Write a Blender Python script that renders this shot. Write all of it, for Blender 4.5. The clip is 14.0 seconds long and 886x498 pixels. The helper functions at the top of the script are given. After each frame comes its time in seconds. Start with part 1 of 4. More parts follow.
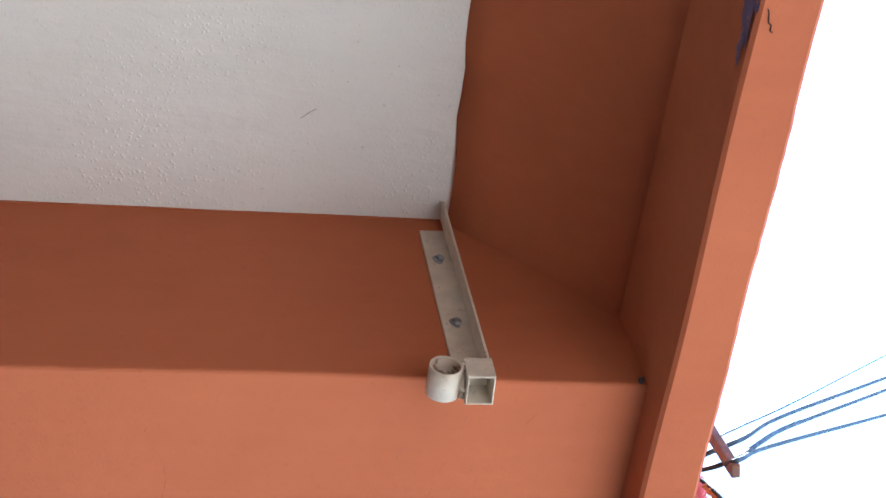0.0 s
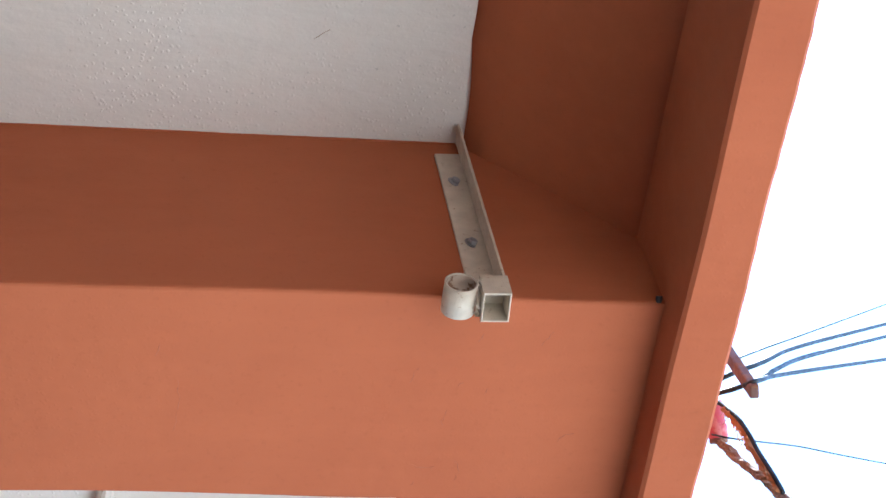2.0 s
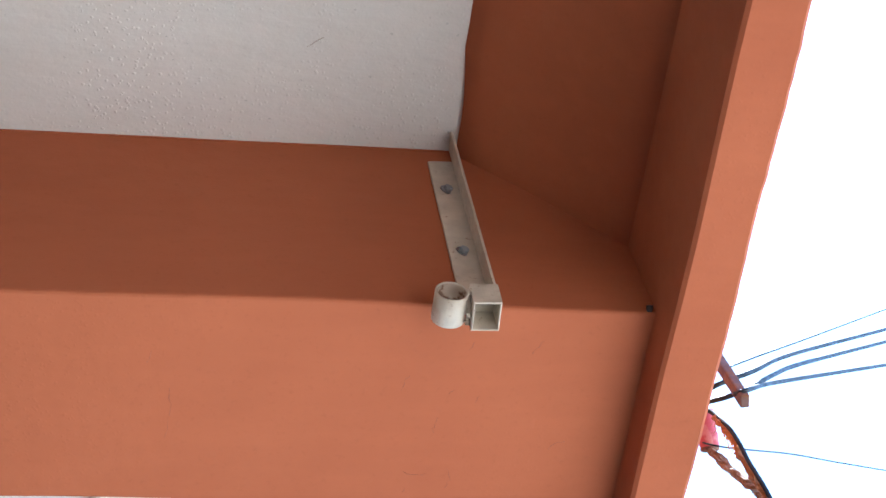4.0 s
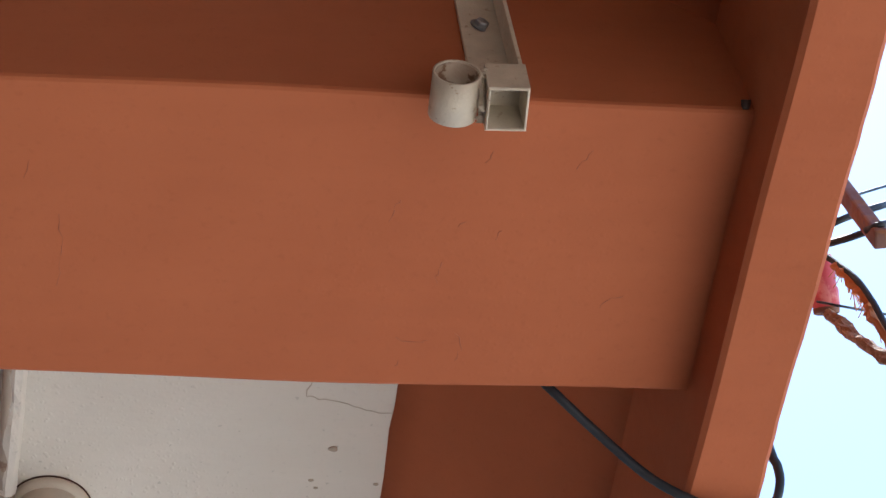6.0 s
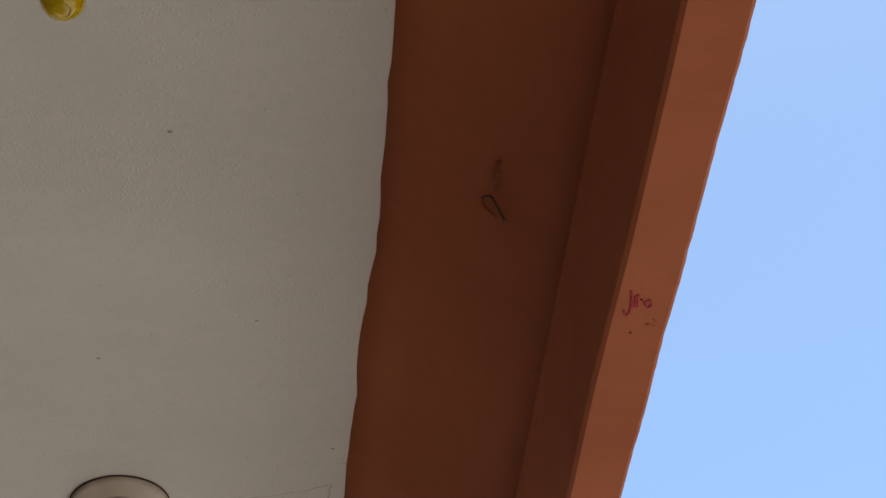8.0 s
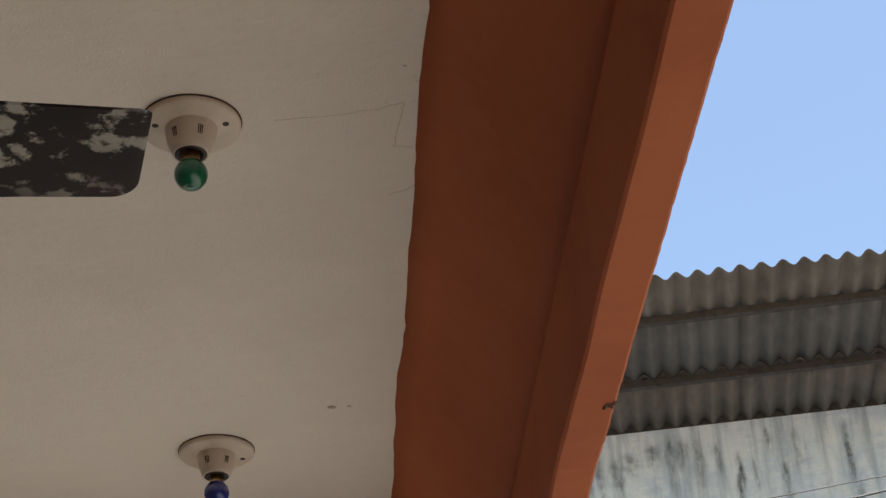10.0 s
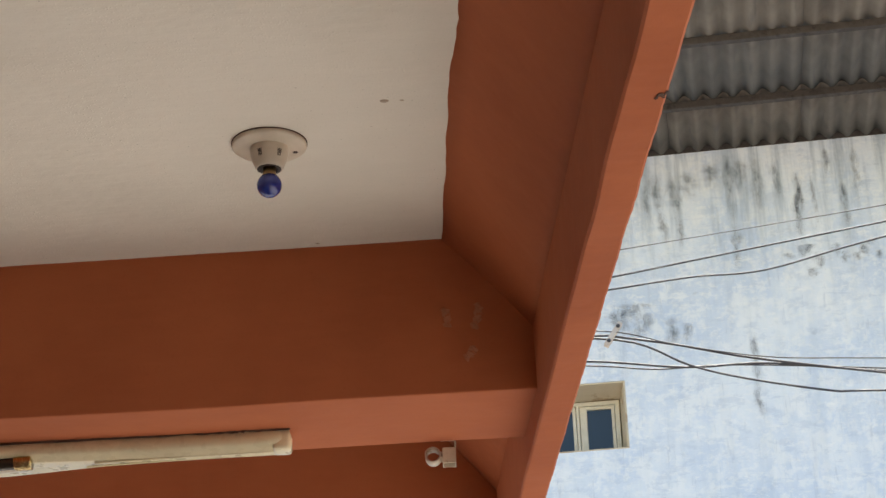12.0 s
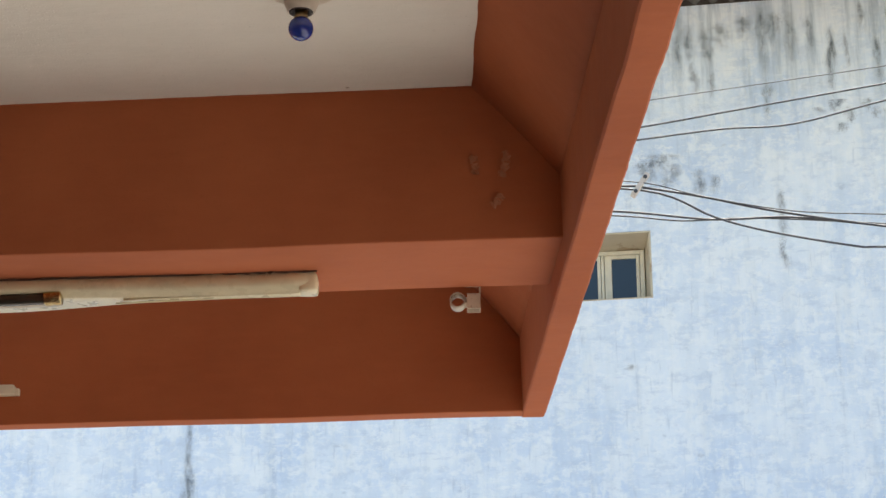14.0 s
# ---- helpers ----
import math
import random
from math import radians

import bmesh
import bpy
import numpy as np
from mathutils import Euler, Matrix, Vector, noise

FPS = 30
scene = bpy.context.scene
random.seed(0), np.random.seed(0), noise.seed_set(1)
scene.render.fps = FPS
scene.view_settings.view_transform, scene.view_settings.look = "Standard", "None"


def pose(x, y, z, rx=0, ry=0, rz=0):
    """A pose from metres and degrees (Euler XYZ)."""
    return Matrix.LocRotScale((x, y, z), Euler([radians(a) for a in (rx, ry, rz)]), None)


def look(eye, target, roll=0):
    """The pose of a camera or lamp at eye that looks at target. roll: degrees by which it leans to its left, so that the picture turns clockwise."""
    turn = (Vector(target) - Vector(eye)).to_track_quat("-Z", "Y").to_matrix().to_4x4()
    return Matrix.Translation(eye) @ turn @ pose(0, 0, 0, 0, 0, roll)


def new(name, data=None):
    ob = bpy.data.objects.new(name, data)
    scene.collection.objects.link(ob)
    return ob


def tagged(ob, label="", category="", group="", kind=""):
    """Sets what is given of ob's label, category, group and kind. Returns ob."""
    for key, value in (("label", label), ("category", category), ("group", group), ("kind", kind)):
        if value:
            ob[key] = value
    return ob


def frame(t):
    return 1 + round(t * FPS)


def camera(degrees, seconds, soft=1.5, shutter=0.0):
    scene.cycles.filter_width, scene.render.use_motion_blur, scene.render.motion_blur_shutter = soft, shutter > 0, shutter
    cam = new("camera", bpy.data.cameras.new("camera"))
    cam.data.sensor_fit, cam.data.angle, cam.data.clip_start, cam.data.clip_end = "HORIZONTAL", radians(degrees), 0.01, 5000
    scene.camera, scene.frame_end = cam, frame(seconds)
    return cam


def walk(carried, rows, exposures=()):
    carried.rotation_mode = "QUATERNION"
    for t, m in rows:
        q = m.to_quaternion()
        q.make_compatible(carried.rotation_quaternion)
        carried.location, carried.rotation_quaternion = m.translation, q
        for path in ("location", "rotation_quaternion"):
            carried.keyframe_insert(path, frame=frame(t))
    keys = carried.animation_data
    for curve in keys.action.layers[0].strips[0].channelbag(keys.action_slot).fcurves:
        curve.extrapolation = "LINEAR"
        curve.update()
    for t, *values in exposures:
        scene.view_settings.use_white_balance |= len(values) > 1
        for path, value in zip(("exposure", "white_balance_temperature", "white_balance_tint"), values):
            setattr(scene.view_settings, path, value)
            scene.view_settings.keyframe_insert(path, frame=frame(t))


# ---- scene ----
cam = camera(25.41, 14.0)
PATH = [
    (0, (-0.3509, -0.1387, 1.3913), (-0.0325, 0.8714, 3.0879), -13.926),
    (0.5, (-0.3267, -0.0825, 1.3643), (-0.0346, 0.9334, 3.0621), -12.729),
    (1, (-0.3347, -0.0513, 1.3612), (-0.0394, 0.9552, 3.0641), -12.665),
    (1.5, (-0.3294, -0.0600, 1.3636), (-0.0429, 0.9564, 3.0621), -12.379),
    (2, (-0.3431, -0.0800, 1.3793), (-0.0432, 0.9541, 3.0648), -12.934),
    (4.5, (-0.3142, -0.0931, 1.3783), (-0.0294, 0.9438, 3.0646), -11.936),
    (5, (-0.2299, 0.0991, 1.7061), (0.0149, 1.1516, 3.3891), -10.058),
    (5.5, (-0.1827, 0.2058, 1.8768), (0.0277, 1.3249, 3.5210), -8.067),
    (6, (-0.1875, 0.2847, 1.8244), (0.0254, 1.4159, 3.4600), -7.879),
    (6.5, (-0.2010, 0.2964, 1.7922), (0.0106, 1.5211, 3.3591), -8.424),
    (7, (-0.2041, 0.3242, 1.7730), (-0.0038, 1.6328, 3.2722), -7.929),
    (7.5, (-0.1782, 0.3406, 1.7978), (-0.0037, 1.7600, 3.1960), -6.488),
    (8, (-0.1668, 0.3785, 1.7878), (-0.0005, 1.8722, 3.1073), -5.947),
    (8.5, (-0.1913, 0.3815, 1.8178), (-0.0157, 1.9503, 3.0458), -7.700),
    (8.7, (-0.1941, 0.3941, 1.8164), (-0.0242, 1.9815, 3.0211), -7.559),
    (10.8, (-0.1508, 0.4537, 1.7995), (-0.1164, 2.2399, 2.6986), -2.594),
    (11, (-0.1502, 0.4632, 1.7976), (-0.1207, 2.2630, 2.6693), -2.558),
    (11.5, (-0.1534, 0.4760, 1.7870), (-0.1360, 2.2996, 2.6080), -2.515),
    (12, (-0.1554, 0.4678, 1.7687), (-0.1498, 2.3112, 2.5445), -2.126),
    (12.5, (-0.1557, 0.4665, 1.7605), (-0.1597, 2.3223, 2.5064), -1.988),
    (13, (-0.1597, 0.4749, 1.7602), (-0.1735, 2.3771, 2.3778), -1.049),
    (13.5, (-0.1600, 0.4637, 1.7650), (-0.1809, 2.3634, 2.3902), -0.689),
    (14, (-0.1563, 0.4486, 1.7645), (-0.1822, 2.3469, 2.3935), -0.415),
]
EXPOSURES = [(0, 2.36, 5300, 2), (4.5, 2.34, 5300, 2), (5.2, 2.02, 5350, 3), (6.0, 1.56, 5950, 6), (6.5, 1.4, 6600, 7), (7.0, 1.26, 7100, 8), (7.5, 0.98, 6800, 7), (8.2, 0.36, 6500, 4), (8.7, 0.26, 6350, 3), (10.5, 0.54, 7300, 9), (11, 0.64, 7350, 9), (11.6, 0.96, 7200, 9), (12.2, 1.12, 7050, 8), (13, 1.1, 6900, 7), (14, 1.08, 6850, 7)]
walk(cam, [(t, look(eye, target, roll)) for t, eye, target, roll in PATH], EXPOSURES)

# ---- daylight: clear sky, sun high beyond the neighbouring house ----
SUN_EL, SUN_AZ = radians(73), radians(28)   # azimuth from +y towards +x
world = bpy.data.worlds.new("sky")
scene.world = world
world.use_nodes = True
wn = world.node_tree
sky = wn.nodes.new("ShaderNodeTexSky")
sky.sky_type, sky.sun_disc = "NISHITA", False
sky.sun_elevation, sky.sun_rotation = SUN_EL, SUN_AZ
sky.dust_density, sky.air_density, sky.ozone_density = 0.3, 1.0, 1.6
wn.nodes["Background"].inputs["Strength"].default_value = 0.15
wn.links.new(sky.outputs[0], wn.nodes["Background"].inputs[0])
sun = new("sun", bpy.data.lights.new("sun", "SUN"))
sun.data.energy, sun.data.angle, sun.data.color = 4.0, radians(0.6), (1.0, 0.95, 0.88)
sun_way = Vector((math.sin(SUN_AZ) * math.cos(SUN_EL), math.cos(SUN_AZ) * math.cos(SUN_EL), math.sin(SUN_EL)))
sun.matrix_world = look(sun_way * 30, (0, 0, 0))

# ---- plan, metres ----
H = 3.3                     # ceiling
Y1, Y1F = 0.96, 1.213        # first cross beam, near and far face
Y3, Y3F = 4.048, 4.373       # second cross beam
YE = 5.219                  # end drop, near face
XT, XB, XC = 0.170, 0.1743, 0.2335   # edge drop: inner face above and below, outer face
ZS, ZB, ZF, ZE = 3.109, 2.983, 2.930, 2.916
KX, MY, M1 = -0.047, -0.069, 0.0266    # the edge drop and the two beams run slightly askew
XL, YB = -2.6, -2.6         # added west wall, porch's near end


def fx(x, y):
    return x + KX * (y - Y1)


def drop_z(y):
    """Underside of the edge drop, a little lower towards the end."""
    return ZF + (ZE - ZF) * min(1.0, max(0.0, (y - 2.8) / (YE - 2.8)))


def wob(a, b, seed, size):
    return size * noise.noise(Vector((a, b, seed)))


# ---- materials ----
def material(name, rough=0.8, metal=0.0):
    m = bpy.data.materials.new(name)
    m.use_nodes = True
    b = m.node_tree.nodes["Principled BSDF"]
    b.inputs["Roughness"].default_value, b.inputs["Metallic"].default_value = rough, metal
    return m, m.node_tree, b


def node(tree, kind, **values):
    n = tree.nodes.new(kind)
    for key, value in values.items():
        n.inputs[key.replace("_", " ")].default_value = value
    return n


def mixed(tree, fac, a, b):
    n = tree.nodes.new("ShaderNodeMix")
    n.data_type = "RGBA"
    for socket, value in ((n.inputs[0], fac), (n.inputs[6], a), (n.inputs[7], b)):
        if isinstance(value, (int, float)):
            socket.default_value = value
        elif isinstance(value, tuple):
            socket.default_value = (*value[:3], 1)
        else:
            tree.links.new(value, socket)
    return n.outputs[2]


def ramp(tree, source, lo, hi, a=0.0, b=1.0):
    n = tree.nodes.new("ShaderNodeMapRange")
    n.interpolation_type = "SMOOTHSTEP"
    for i, v in enumerate((lo, hi, a, b)):
        n.inputs[i + 1].default_value = v
    tree.links.new(source, n.inputs[0])
    return n.outputs[0]


def coords(tree, scale=(1, 1, 1)):
    c = tree.nodes.new("ShaderNodeTexCoord")
    m = tree.nodes.new("ShaderNodeMapping")
    m.inputs["Scale"].default_value = scale
    tree.links.new(c.outputs["Object"], m.inputs[0])
    return m.outputs[0]


def grain(tree, at, scale, detail=4, rough=0.55):
    n = node(tree, "ShaderNodeTexNoise", Scale=scale, Detail=detail, Roughness=rough)
    tree.links.new(at, n.inputs["Vector"])
    return n.outputs[0]


def bump(tree, b, heights):
    last = None
    for h, dist, strength in heights:
        n = node(tree, "ShaderNodeBump", Strength=strength, Distance=dist)
        tree.links.new(h, n.inputs["Height"])
        if last:
            tree.links.new(last, n.inputs["Normal"])
        last = n.outputs[0]
    tree.links.new(last, b.inputs["Normal"])


def plaster(name, light, dark, rough, lump, speck, spots=None, brush=0.28):
    """Painted plaster: cloudy tone, brush streaks, trowel lumps and grit."""
    m, t, b = material(name, rough)
    b.inputs["Specular IOR Level"].default_value = 0.14
    at = coords(t)
    cloud = ramp(t, grain(t, at, 2.2, 5), 0.3, 0.7)
    streak = grain(t, coords(t, (9, 45, 45)), 1.0, 3)
    col = mixed(t, cloud, dark, light)
    col = mixed(t, ramp(t, streak, 0.4, 0.75, 0.0, brush), col, tuple(min(1, c * 1.22) for c in light))
    fine = grain(t, at, 160, 3)
    col = mixed(t, ramp(t, fine, 0.55, 0.8, 0.0, 0.18), col, tuple(c * 0.7 for c in dark))
    smear_mask = ramp(t, grain(t, coords(t, (7, 4, 7)), 1.0, 5, 0.7), 0.68, 0.80)
    if not spots:
        col = mixed(t, ramp(t, smear_mask, 0, 1, 0.0, 0.3), col, tuple(min(0.8, c * 1.25 + 0.07) for c in light))
    if spots:
        pit = ramp(t, grain(t, at, 150, 2, 0.4), 0.70, 0.78)
        col = mixed(t, pit, col, spots)
    t.links.new(col, b.inputs["Base Color"])
    cells = node(t, "ShaderNodeTexVoronoi", Scale=150.0, Randomness=1.0)
    t.links.new(mixed(t, 0.012, at, grain(t, at, 30, 3)), cells.inputs["Vector"])
    dots = ramp(t, cells.outputs["Distance"], 0.10, 0.34, 1.0, 0.0)
    area = ramp(t, grain(t, at, 4.5, 3), 0.42, 0.60, 0.05, 1.0)
    n = t.nodes.new("ShaderNodeMath")
    n.operation = "MULTIPLY"
    t.links.new(dots, n.inputs[0])
    t.links.new(area, n.inputs[1])
    ripple = grain(t, coords(t, (24, 60, 40)), 1.0, 3)
    blister = n.outputs[0]
    bump(t, b, [(grain(t, at, 7, 3), 0.02, lump), (ripple, 0.004, speck * 1.2), (blister, 0.0025, speck), (grain(t, at, 260, 2), 0.0012, speck * 0.7)])
    return m


M_BROWN = plaster("terracotta_paint", (0.45, 0.138, 0.060), (0.38, 0.110, 0.048), 0.72, 0.24, 0.06, None, 0.12)
M_WHITE = plaster("white_distemper", (0.78, 0.74, 0.67), (0.71, 0.67, 0.60), 0.85, 0.22, 0.34, (0.60, 0.57, 0.51), 0.08)
M_GROUND = plaster("concrete_ground", (0.45, 0.415, 0.37), (0.37, 0.34, 0.305), 0.9, 0.3, 0.5)
M_ADDED_WALL = plaster("added_wall_brown", (0.22, 0.10, 0.06), (0.18, 0.08, 0.05), 0.8, 0.2, 0.3)
M_FLOOR = plaster("dark_cement_floor", (0.13, 0.11, 0.10), (0.10, 0.085, 0.075), 0.6, 0.1, 0.2)


def plain(name, colour, rough, metal=0.0, worn=None, scale=40.0, amount=0.5, depth=0.0006):
    m, t, b = material(name, rough, metal)
    at = coords(t)
    tone = ramp(t, grain(t, at, scale * 0.35, 4), 0.3, 0.7)
    col = mixed(t, tone, tuple(c * 0.84 for c in colour), colour)
    if worn:
        col = mixed(t, ramp(t, grain(t, at, scale, 5, 0.65), amount, amount + 0.09), col, worn)
    t.links.new(col, b.inputs["Base Color"])
    t.links.new(ramp(t, grain(t, at, scale * 1.6, 3), 0.3, 0.7, rough * 0.8, min(1, rough * 1.2)), b.inputs["Roughness"])
    bump(t, b, [(grain(t, at, scale * 4, 3), depth, 0.5)])
    return m


M_STEEL = plain("cream_enamel_steel", (0.64, 0.56, 0.44), 0.5, 0.0, (0.40, 0.29, 0.19), 130, 0.61, 0.0012)
M_BOLT = plain("galvanised_bolt", (0.40, 0.41, 0.44), 0.42, 0.8, (0.2, 0.17, 0.15), 160, 0.6)
M_PLASTIC = plain("aged_white_plastic", (0.66, 0.59, 0.49), 0.42, 0.0, (0.5, 0.42, 0.32), 60, 0.66)
M_PLATE = plain("cream_plastic_plate", (0.68, 0.60, 0.49), 0.4, 0.0, (0.5, 0.4, 0.3), 50, 0.66)
M_PIPE = plain("stained_conduit", (0.50, 0.42, 0.34), 0.6, 0.0, (0.26, 0.17, 0.12), 26, 0.5)
M_DARK = plain("dark_bakelite_and_hollows", (0.035, 0.02, 0.016), 0.5)
M_BRASS = plain("dull_brass", (0.42, 0.30, 0.16), 0.4, 0.9)
M_CABLE = plain("black_cable_sheath", (0.016, 0.02, 0.028), 0.6)
M_WIRE = plain("weathered_wire", (0.05, 0.05, 0.055), 0.55)
M_RUST = plain("rusty_steel", (0.22, 0.12, 0.10), 0.8, 0.3, (0.28, 0.13, 0.07), 60, 0.5)
M_PINK = plain("faded_red_plastic", (0.62, 0.10, 0.13), 0.5, 0.0, (0.7, 0.24, 0.24), 60, 0.55)
M_ROPE = plain("dry_coir_rope", (0.34, 0.20, 0.12), 0.95, 0.0, (0.45, 0.3, 0.2), 150, 0.5, 0.003)
M_RING = plain("grimy_enamel_steel", (0.50, 0.40, 0.30), 0.7, 0.0, (0.20, 0.11, 0.06), 90, 0.52, 0.0015)
M_TUBE = plain("dark_tube_glass", (0.05, 0.04, 0.03), 0.16)
M_FOIL = plain("crumpled_brass_foil", (0.62, 0.46, 0.22), 0.22, 1.0, (0.25, 0.16, 0.07), 60, 0.56, 0.004)
M_FRAY = plain("frayed_orange_fibre", (0.62, 0.26, 0.10), 0.9)
M_PURLIN = plain("dark_timber_purlin", (0.07, 0.055, 0.045), 0.85, 0.0, (0.04, 0.03, 0.025), 20, 0.55)
M_WOOD = plain("cream_painted_wood", (0.74, 0.67, 0.52), 0.6, 0.0, (0.4, 0.3, 0.2), 30, 0.62)
M_REVEAL = plain("stained_cream_plaster", (0.66, 0.56, 0.40), 0.85, 0.0, (0.45, 0.34, 0.22), 5, 0.52, 0.003)
M_CLAMP = plain("porcelain_clamp", (0.62, 0.55, 0.46), 0.45, 0.0, (0.3, 0.22, 0.18), 60, 0.6)
M_CRACK = plain("crack_shadow", (0.33, 0.10, 0.045), 0.95)
M_SCUFF = plain("rubbed_paint", (0.47, 0.19, 0.10), 0.9, 0.0, (0.44, 0.135, 0.058), 120, 0.50)
# Soot and other dark marks; also the painted shade round the lamp plates.
M_SOOT_SHADE = plain("soot", (0.09, 0.045, 0.03), 0.95)
M_CEILCRACK = plain("ceiling_crack", (0.50, 0.42, 0.33), 0.95)
M_STAIN = plain("violet_stain", (0.13, 0.10, 0.20), 0.9, 0.0, (0.40, 0.13, 0.07), 70, 0.56)
M_REDCHALK = plain("red_chalk", (0.42, 0.03, 0.045), 0.9, 0.0, (0.46, 0.155, 0.075), 90, 0.58)
M_FIT = plain("yellowed_fitting_plastic", (0.82, 0.73, 0.50), 0.30, 0.0, (0.55, 0.44, 0.26), 18, 0.66)


def bulb_glass(name, colour):
    m, t, b = material(name, 0.12)
    b.inputs["Base Color"].default_value = (*colour, 1)
    b.inputs["Coat Weight"].default_value = 0.6
    b.inputs["Subsurface Weight"].default_value = 0.15
    b.inputs["Subsurface Radius"].default_value = (0.01, 0.01, 0.01)
    tone = grain(t, coords(t), 60, 3)
    t.links.new(mixed(t, ramp(t, tone, 0.35, 0.7), tuple(c * 0.8 for c in colour), colour), b.inputs["Base Color"])
    return m


def blade_paint():
    m, t, b = material("worn_brown_blade", 0.6)
    b.inputs["Specular IOR Level"].default_value = 0.15
    at = coords(t)
    patch = ramp(t, grain(t, at, 26, 6, 0.62), 0.50, 0.56)
    where = ramp(t, grain(t, coords(t, (1, 1, 1)), 5.5, 2), 0.36, 0.50)
    n = t.nodes.new("ShaderNodeMath")
    n.operation = "MULTIPLY"
    t.links.new(patch, n.inputs[0])
    t.links.new(where, n.inputs[1])
    col = mixed(t, ramp(t, grain(t, at, 9, 4), 0.3, 0.7), (0.016, 0.012, 0.010), (0.035, 0.026, 0.021))
    t.links.new(mixed(t, n.outputs[0], col, (0.34, 0.33, 0.29)), b.inputs["Base Color"])
    t.links.new(ramp(t, n.outputs[0], 0, 1, 0.55, 0.95), b.inputs["Roughness"])
    bump(t, b, [(n.outputs[0], 0.001, 0.5)])
    return m


def wall_paint():
    """Old blue-white limewash: worn patches, horizontal brush breaks, dark run marks that also paint in the eaves'
    shade.
    """
    m, t, b = material("blue_limewash", 0.9)
    at = coords(t)
    cloud = ramp(t, grain(t, at, 1.1, 6, 0.62), 0.36, 0.64)
    col = mixed(t, cloud, (0.60, 0.70, 0.83), (0.79, 0.85, 0.90))
    patch = ramp(t, grain(t, coords(t, (2.2, 1, 1.3)), 2.4, 6, 0.66), 0.48, 0.62)
    col = mixed(t, ramp(t, patch, 0, 1, 0.0, 0.75), col, (0.84, 0.88, 0.90))
    runs = ramp(t, grain(t, coords(t, (5.5, 1, 0.55)), 1.5, 5, 0.6), 0.56, 0.74)
    col = mixed(t, ramp(t, runs, 0, 1, 0.0, 0.45), col, (0.40, 0.48, 0.60))
    blots = ramp(t, grain(t, coords(t, (1.2, 1, 1.8)), 3.6, 5, 0.6), 0.63, 0.72)
    col = mixed(t, ramp(t, blots, 0, 1, 0.0, 0.45), col, (0.42, 0.48, 0.56))
    brush = ramp(t, grain(t, coords(t, (3, 1, 22)), 1.2, 4, 0.6), 0.56, 0.7)
    col = mixed(t, ramp(t, brush, 0, 1, 0.0, 0.4), col, (0.88, 0.90, 0.89))
    scuff = ramp(t, grain(t, coords(t, (7, 1, 10)), 1.3, 7, 0.72), 0.46, 0.62)
    col = mixed(t, ramp(t, scuff, 0, 1, 0.0, 0.7), col, (0.84, 0.88, 0.91))
    drag = ramp(t, grain(t, coords(t, (2.5, 1, 14)), 1.6, 5, 0.7), 0.55, 0.72)
    col = mixed(t, ramp(t, drag, 0, 1, 0.0, 0.4), col, (0.50, 0.58, 0.70))
    flecks = ramp(t, grain(t, coords(t, (0.8, 1, 1.5)), 7, 8, 0.74), 0.50, 0.62)
    col = mixed(t, ramp(t, flecks, 0, 1, 0.0, 0.32), col, (0.50, 0.58, 0.69))
    chalky = ramp(t, grain(t, coords(t, (1, 1, 2.2)), 7, 8, 0.75), 0.54, 0.62)
    col = mixed(t, ramp(t, chalky, 0, 1, 0.0, 0.55), col, (0.89, 0.92, 0.93))
    ticks = ramp(t, grain(t, coords(t, (30, 1, 4)), 1.0, 5, 0.65), 0.55, 0.72)
    col = mixed(t, ramp(t, ticks, 0, 1, 0.0, 0.35), col, (0.44, 0.51, 0.61))
    # Dirt runs, strengthened with height to paint in shade below the eaves.
    split = t.nodes.new("ShaderNodeSeparateXYZ")
    t.links.new(at, split.inputs[0])
    n = t.nodes.new("ShaderNodeMath")
    n.operation = "MULTIPLY"
    t.links.new(ramp(t, grain(t, coords(t, (5, 1, 0.45)), 1.6, 5, 0.65), 0.44, 0.68, 0.0, 0.75), n.inputs[0])
    t.links.new(ramp(t, split.outputs[2], 6.7, 7.7, 0.15, 1.0), n.inputs[1])
    col = mixed(t, n.outputs[0], col, (0.33, 0.40, 0.46))
    strokes = ramp(t, grain(t, coords(t, (1.4, 1, 9)), 1.5, 6, 0.7), 0.60, 0.70, 0.0, 0.5)
    col = mixed(t, strokes, col, (0.92, 0.94, 0.93))
    t.links.new(col, b.inputs["Base Color"])
    bump(t, b, [(grain(t, at, 3, 5), 0.03, 0.3), (grain(t, at, 30, 4), 0.008, 0.4)])
    return m


def sheet_cement():
    m, t, b = material("weathered_cement_sheet", 0.9)
    at = coords(t)
    info = t.nodes.new("ShaderNodeObjectInfo")
    col = mixed(t, ramp(t, grain(t, at, 2.2, 5), 0.3, 0.7), (0.115, 0.094, 0.074), (0.205, 0.170, 0.135))
    col = mixed(t, ramp(t, info.outputs["Random"], 0, 1, 0.0, 0.3), col, (0.16, 0.15, 0.135))
    col = mixed(t, ramp(t, grain(t, coords(t, (9, 1, 1)), 2.0, 4), 0.56, 0.75, 0.0, 0.6), col, (0.09, 0.085, 0.08))
    t.links.new(col, b.inputs["Base Color"])
    bump(t, b, [(grain(t, at, 60, 3), 0.004, 0.4)])
    return m


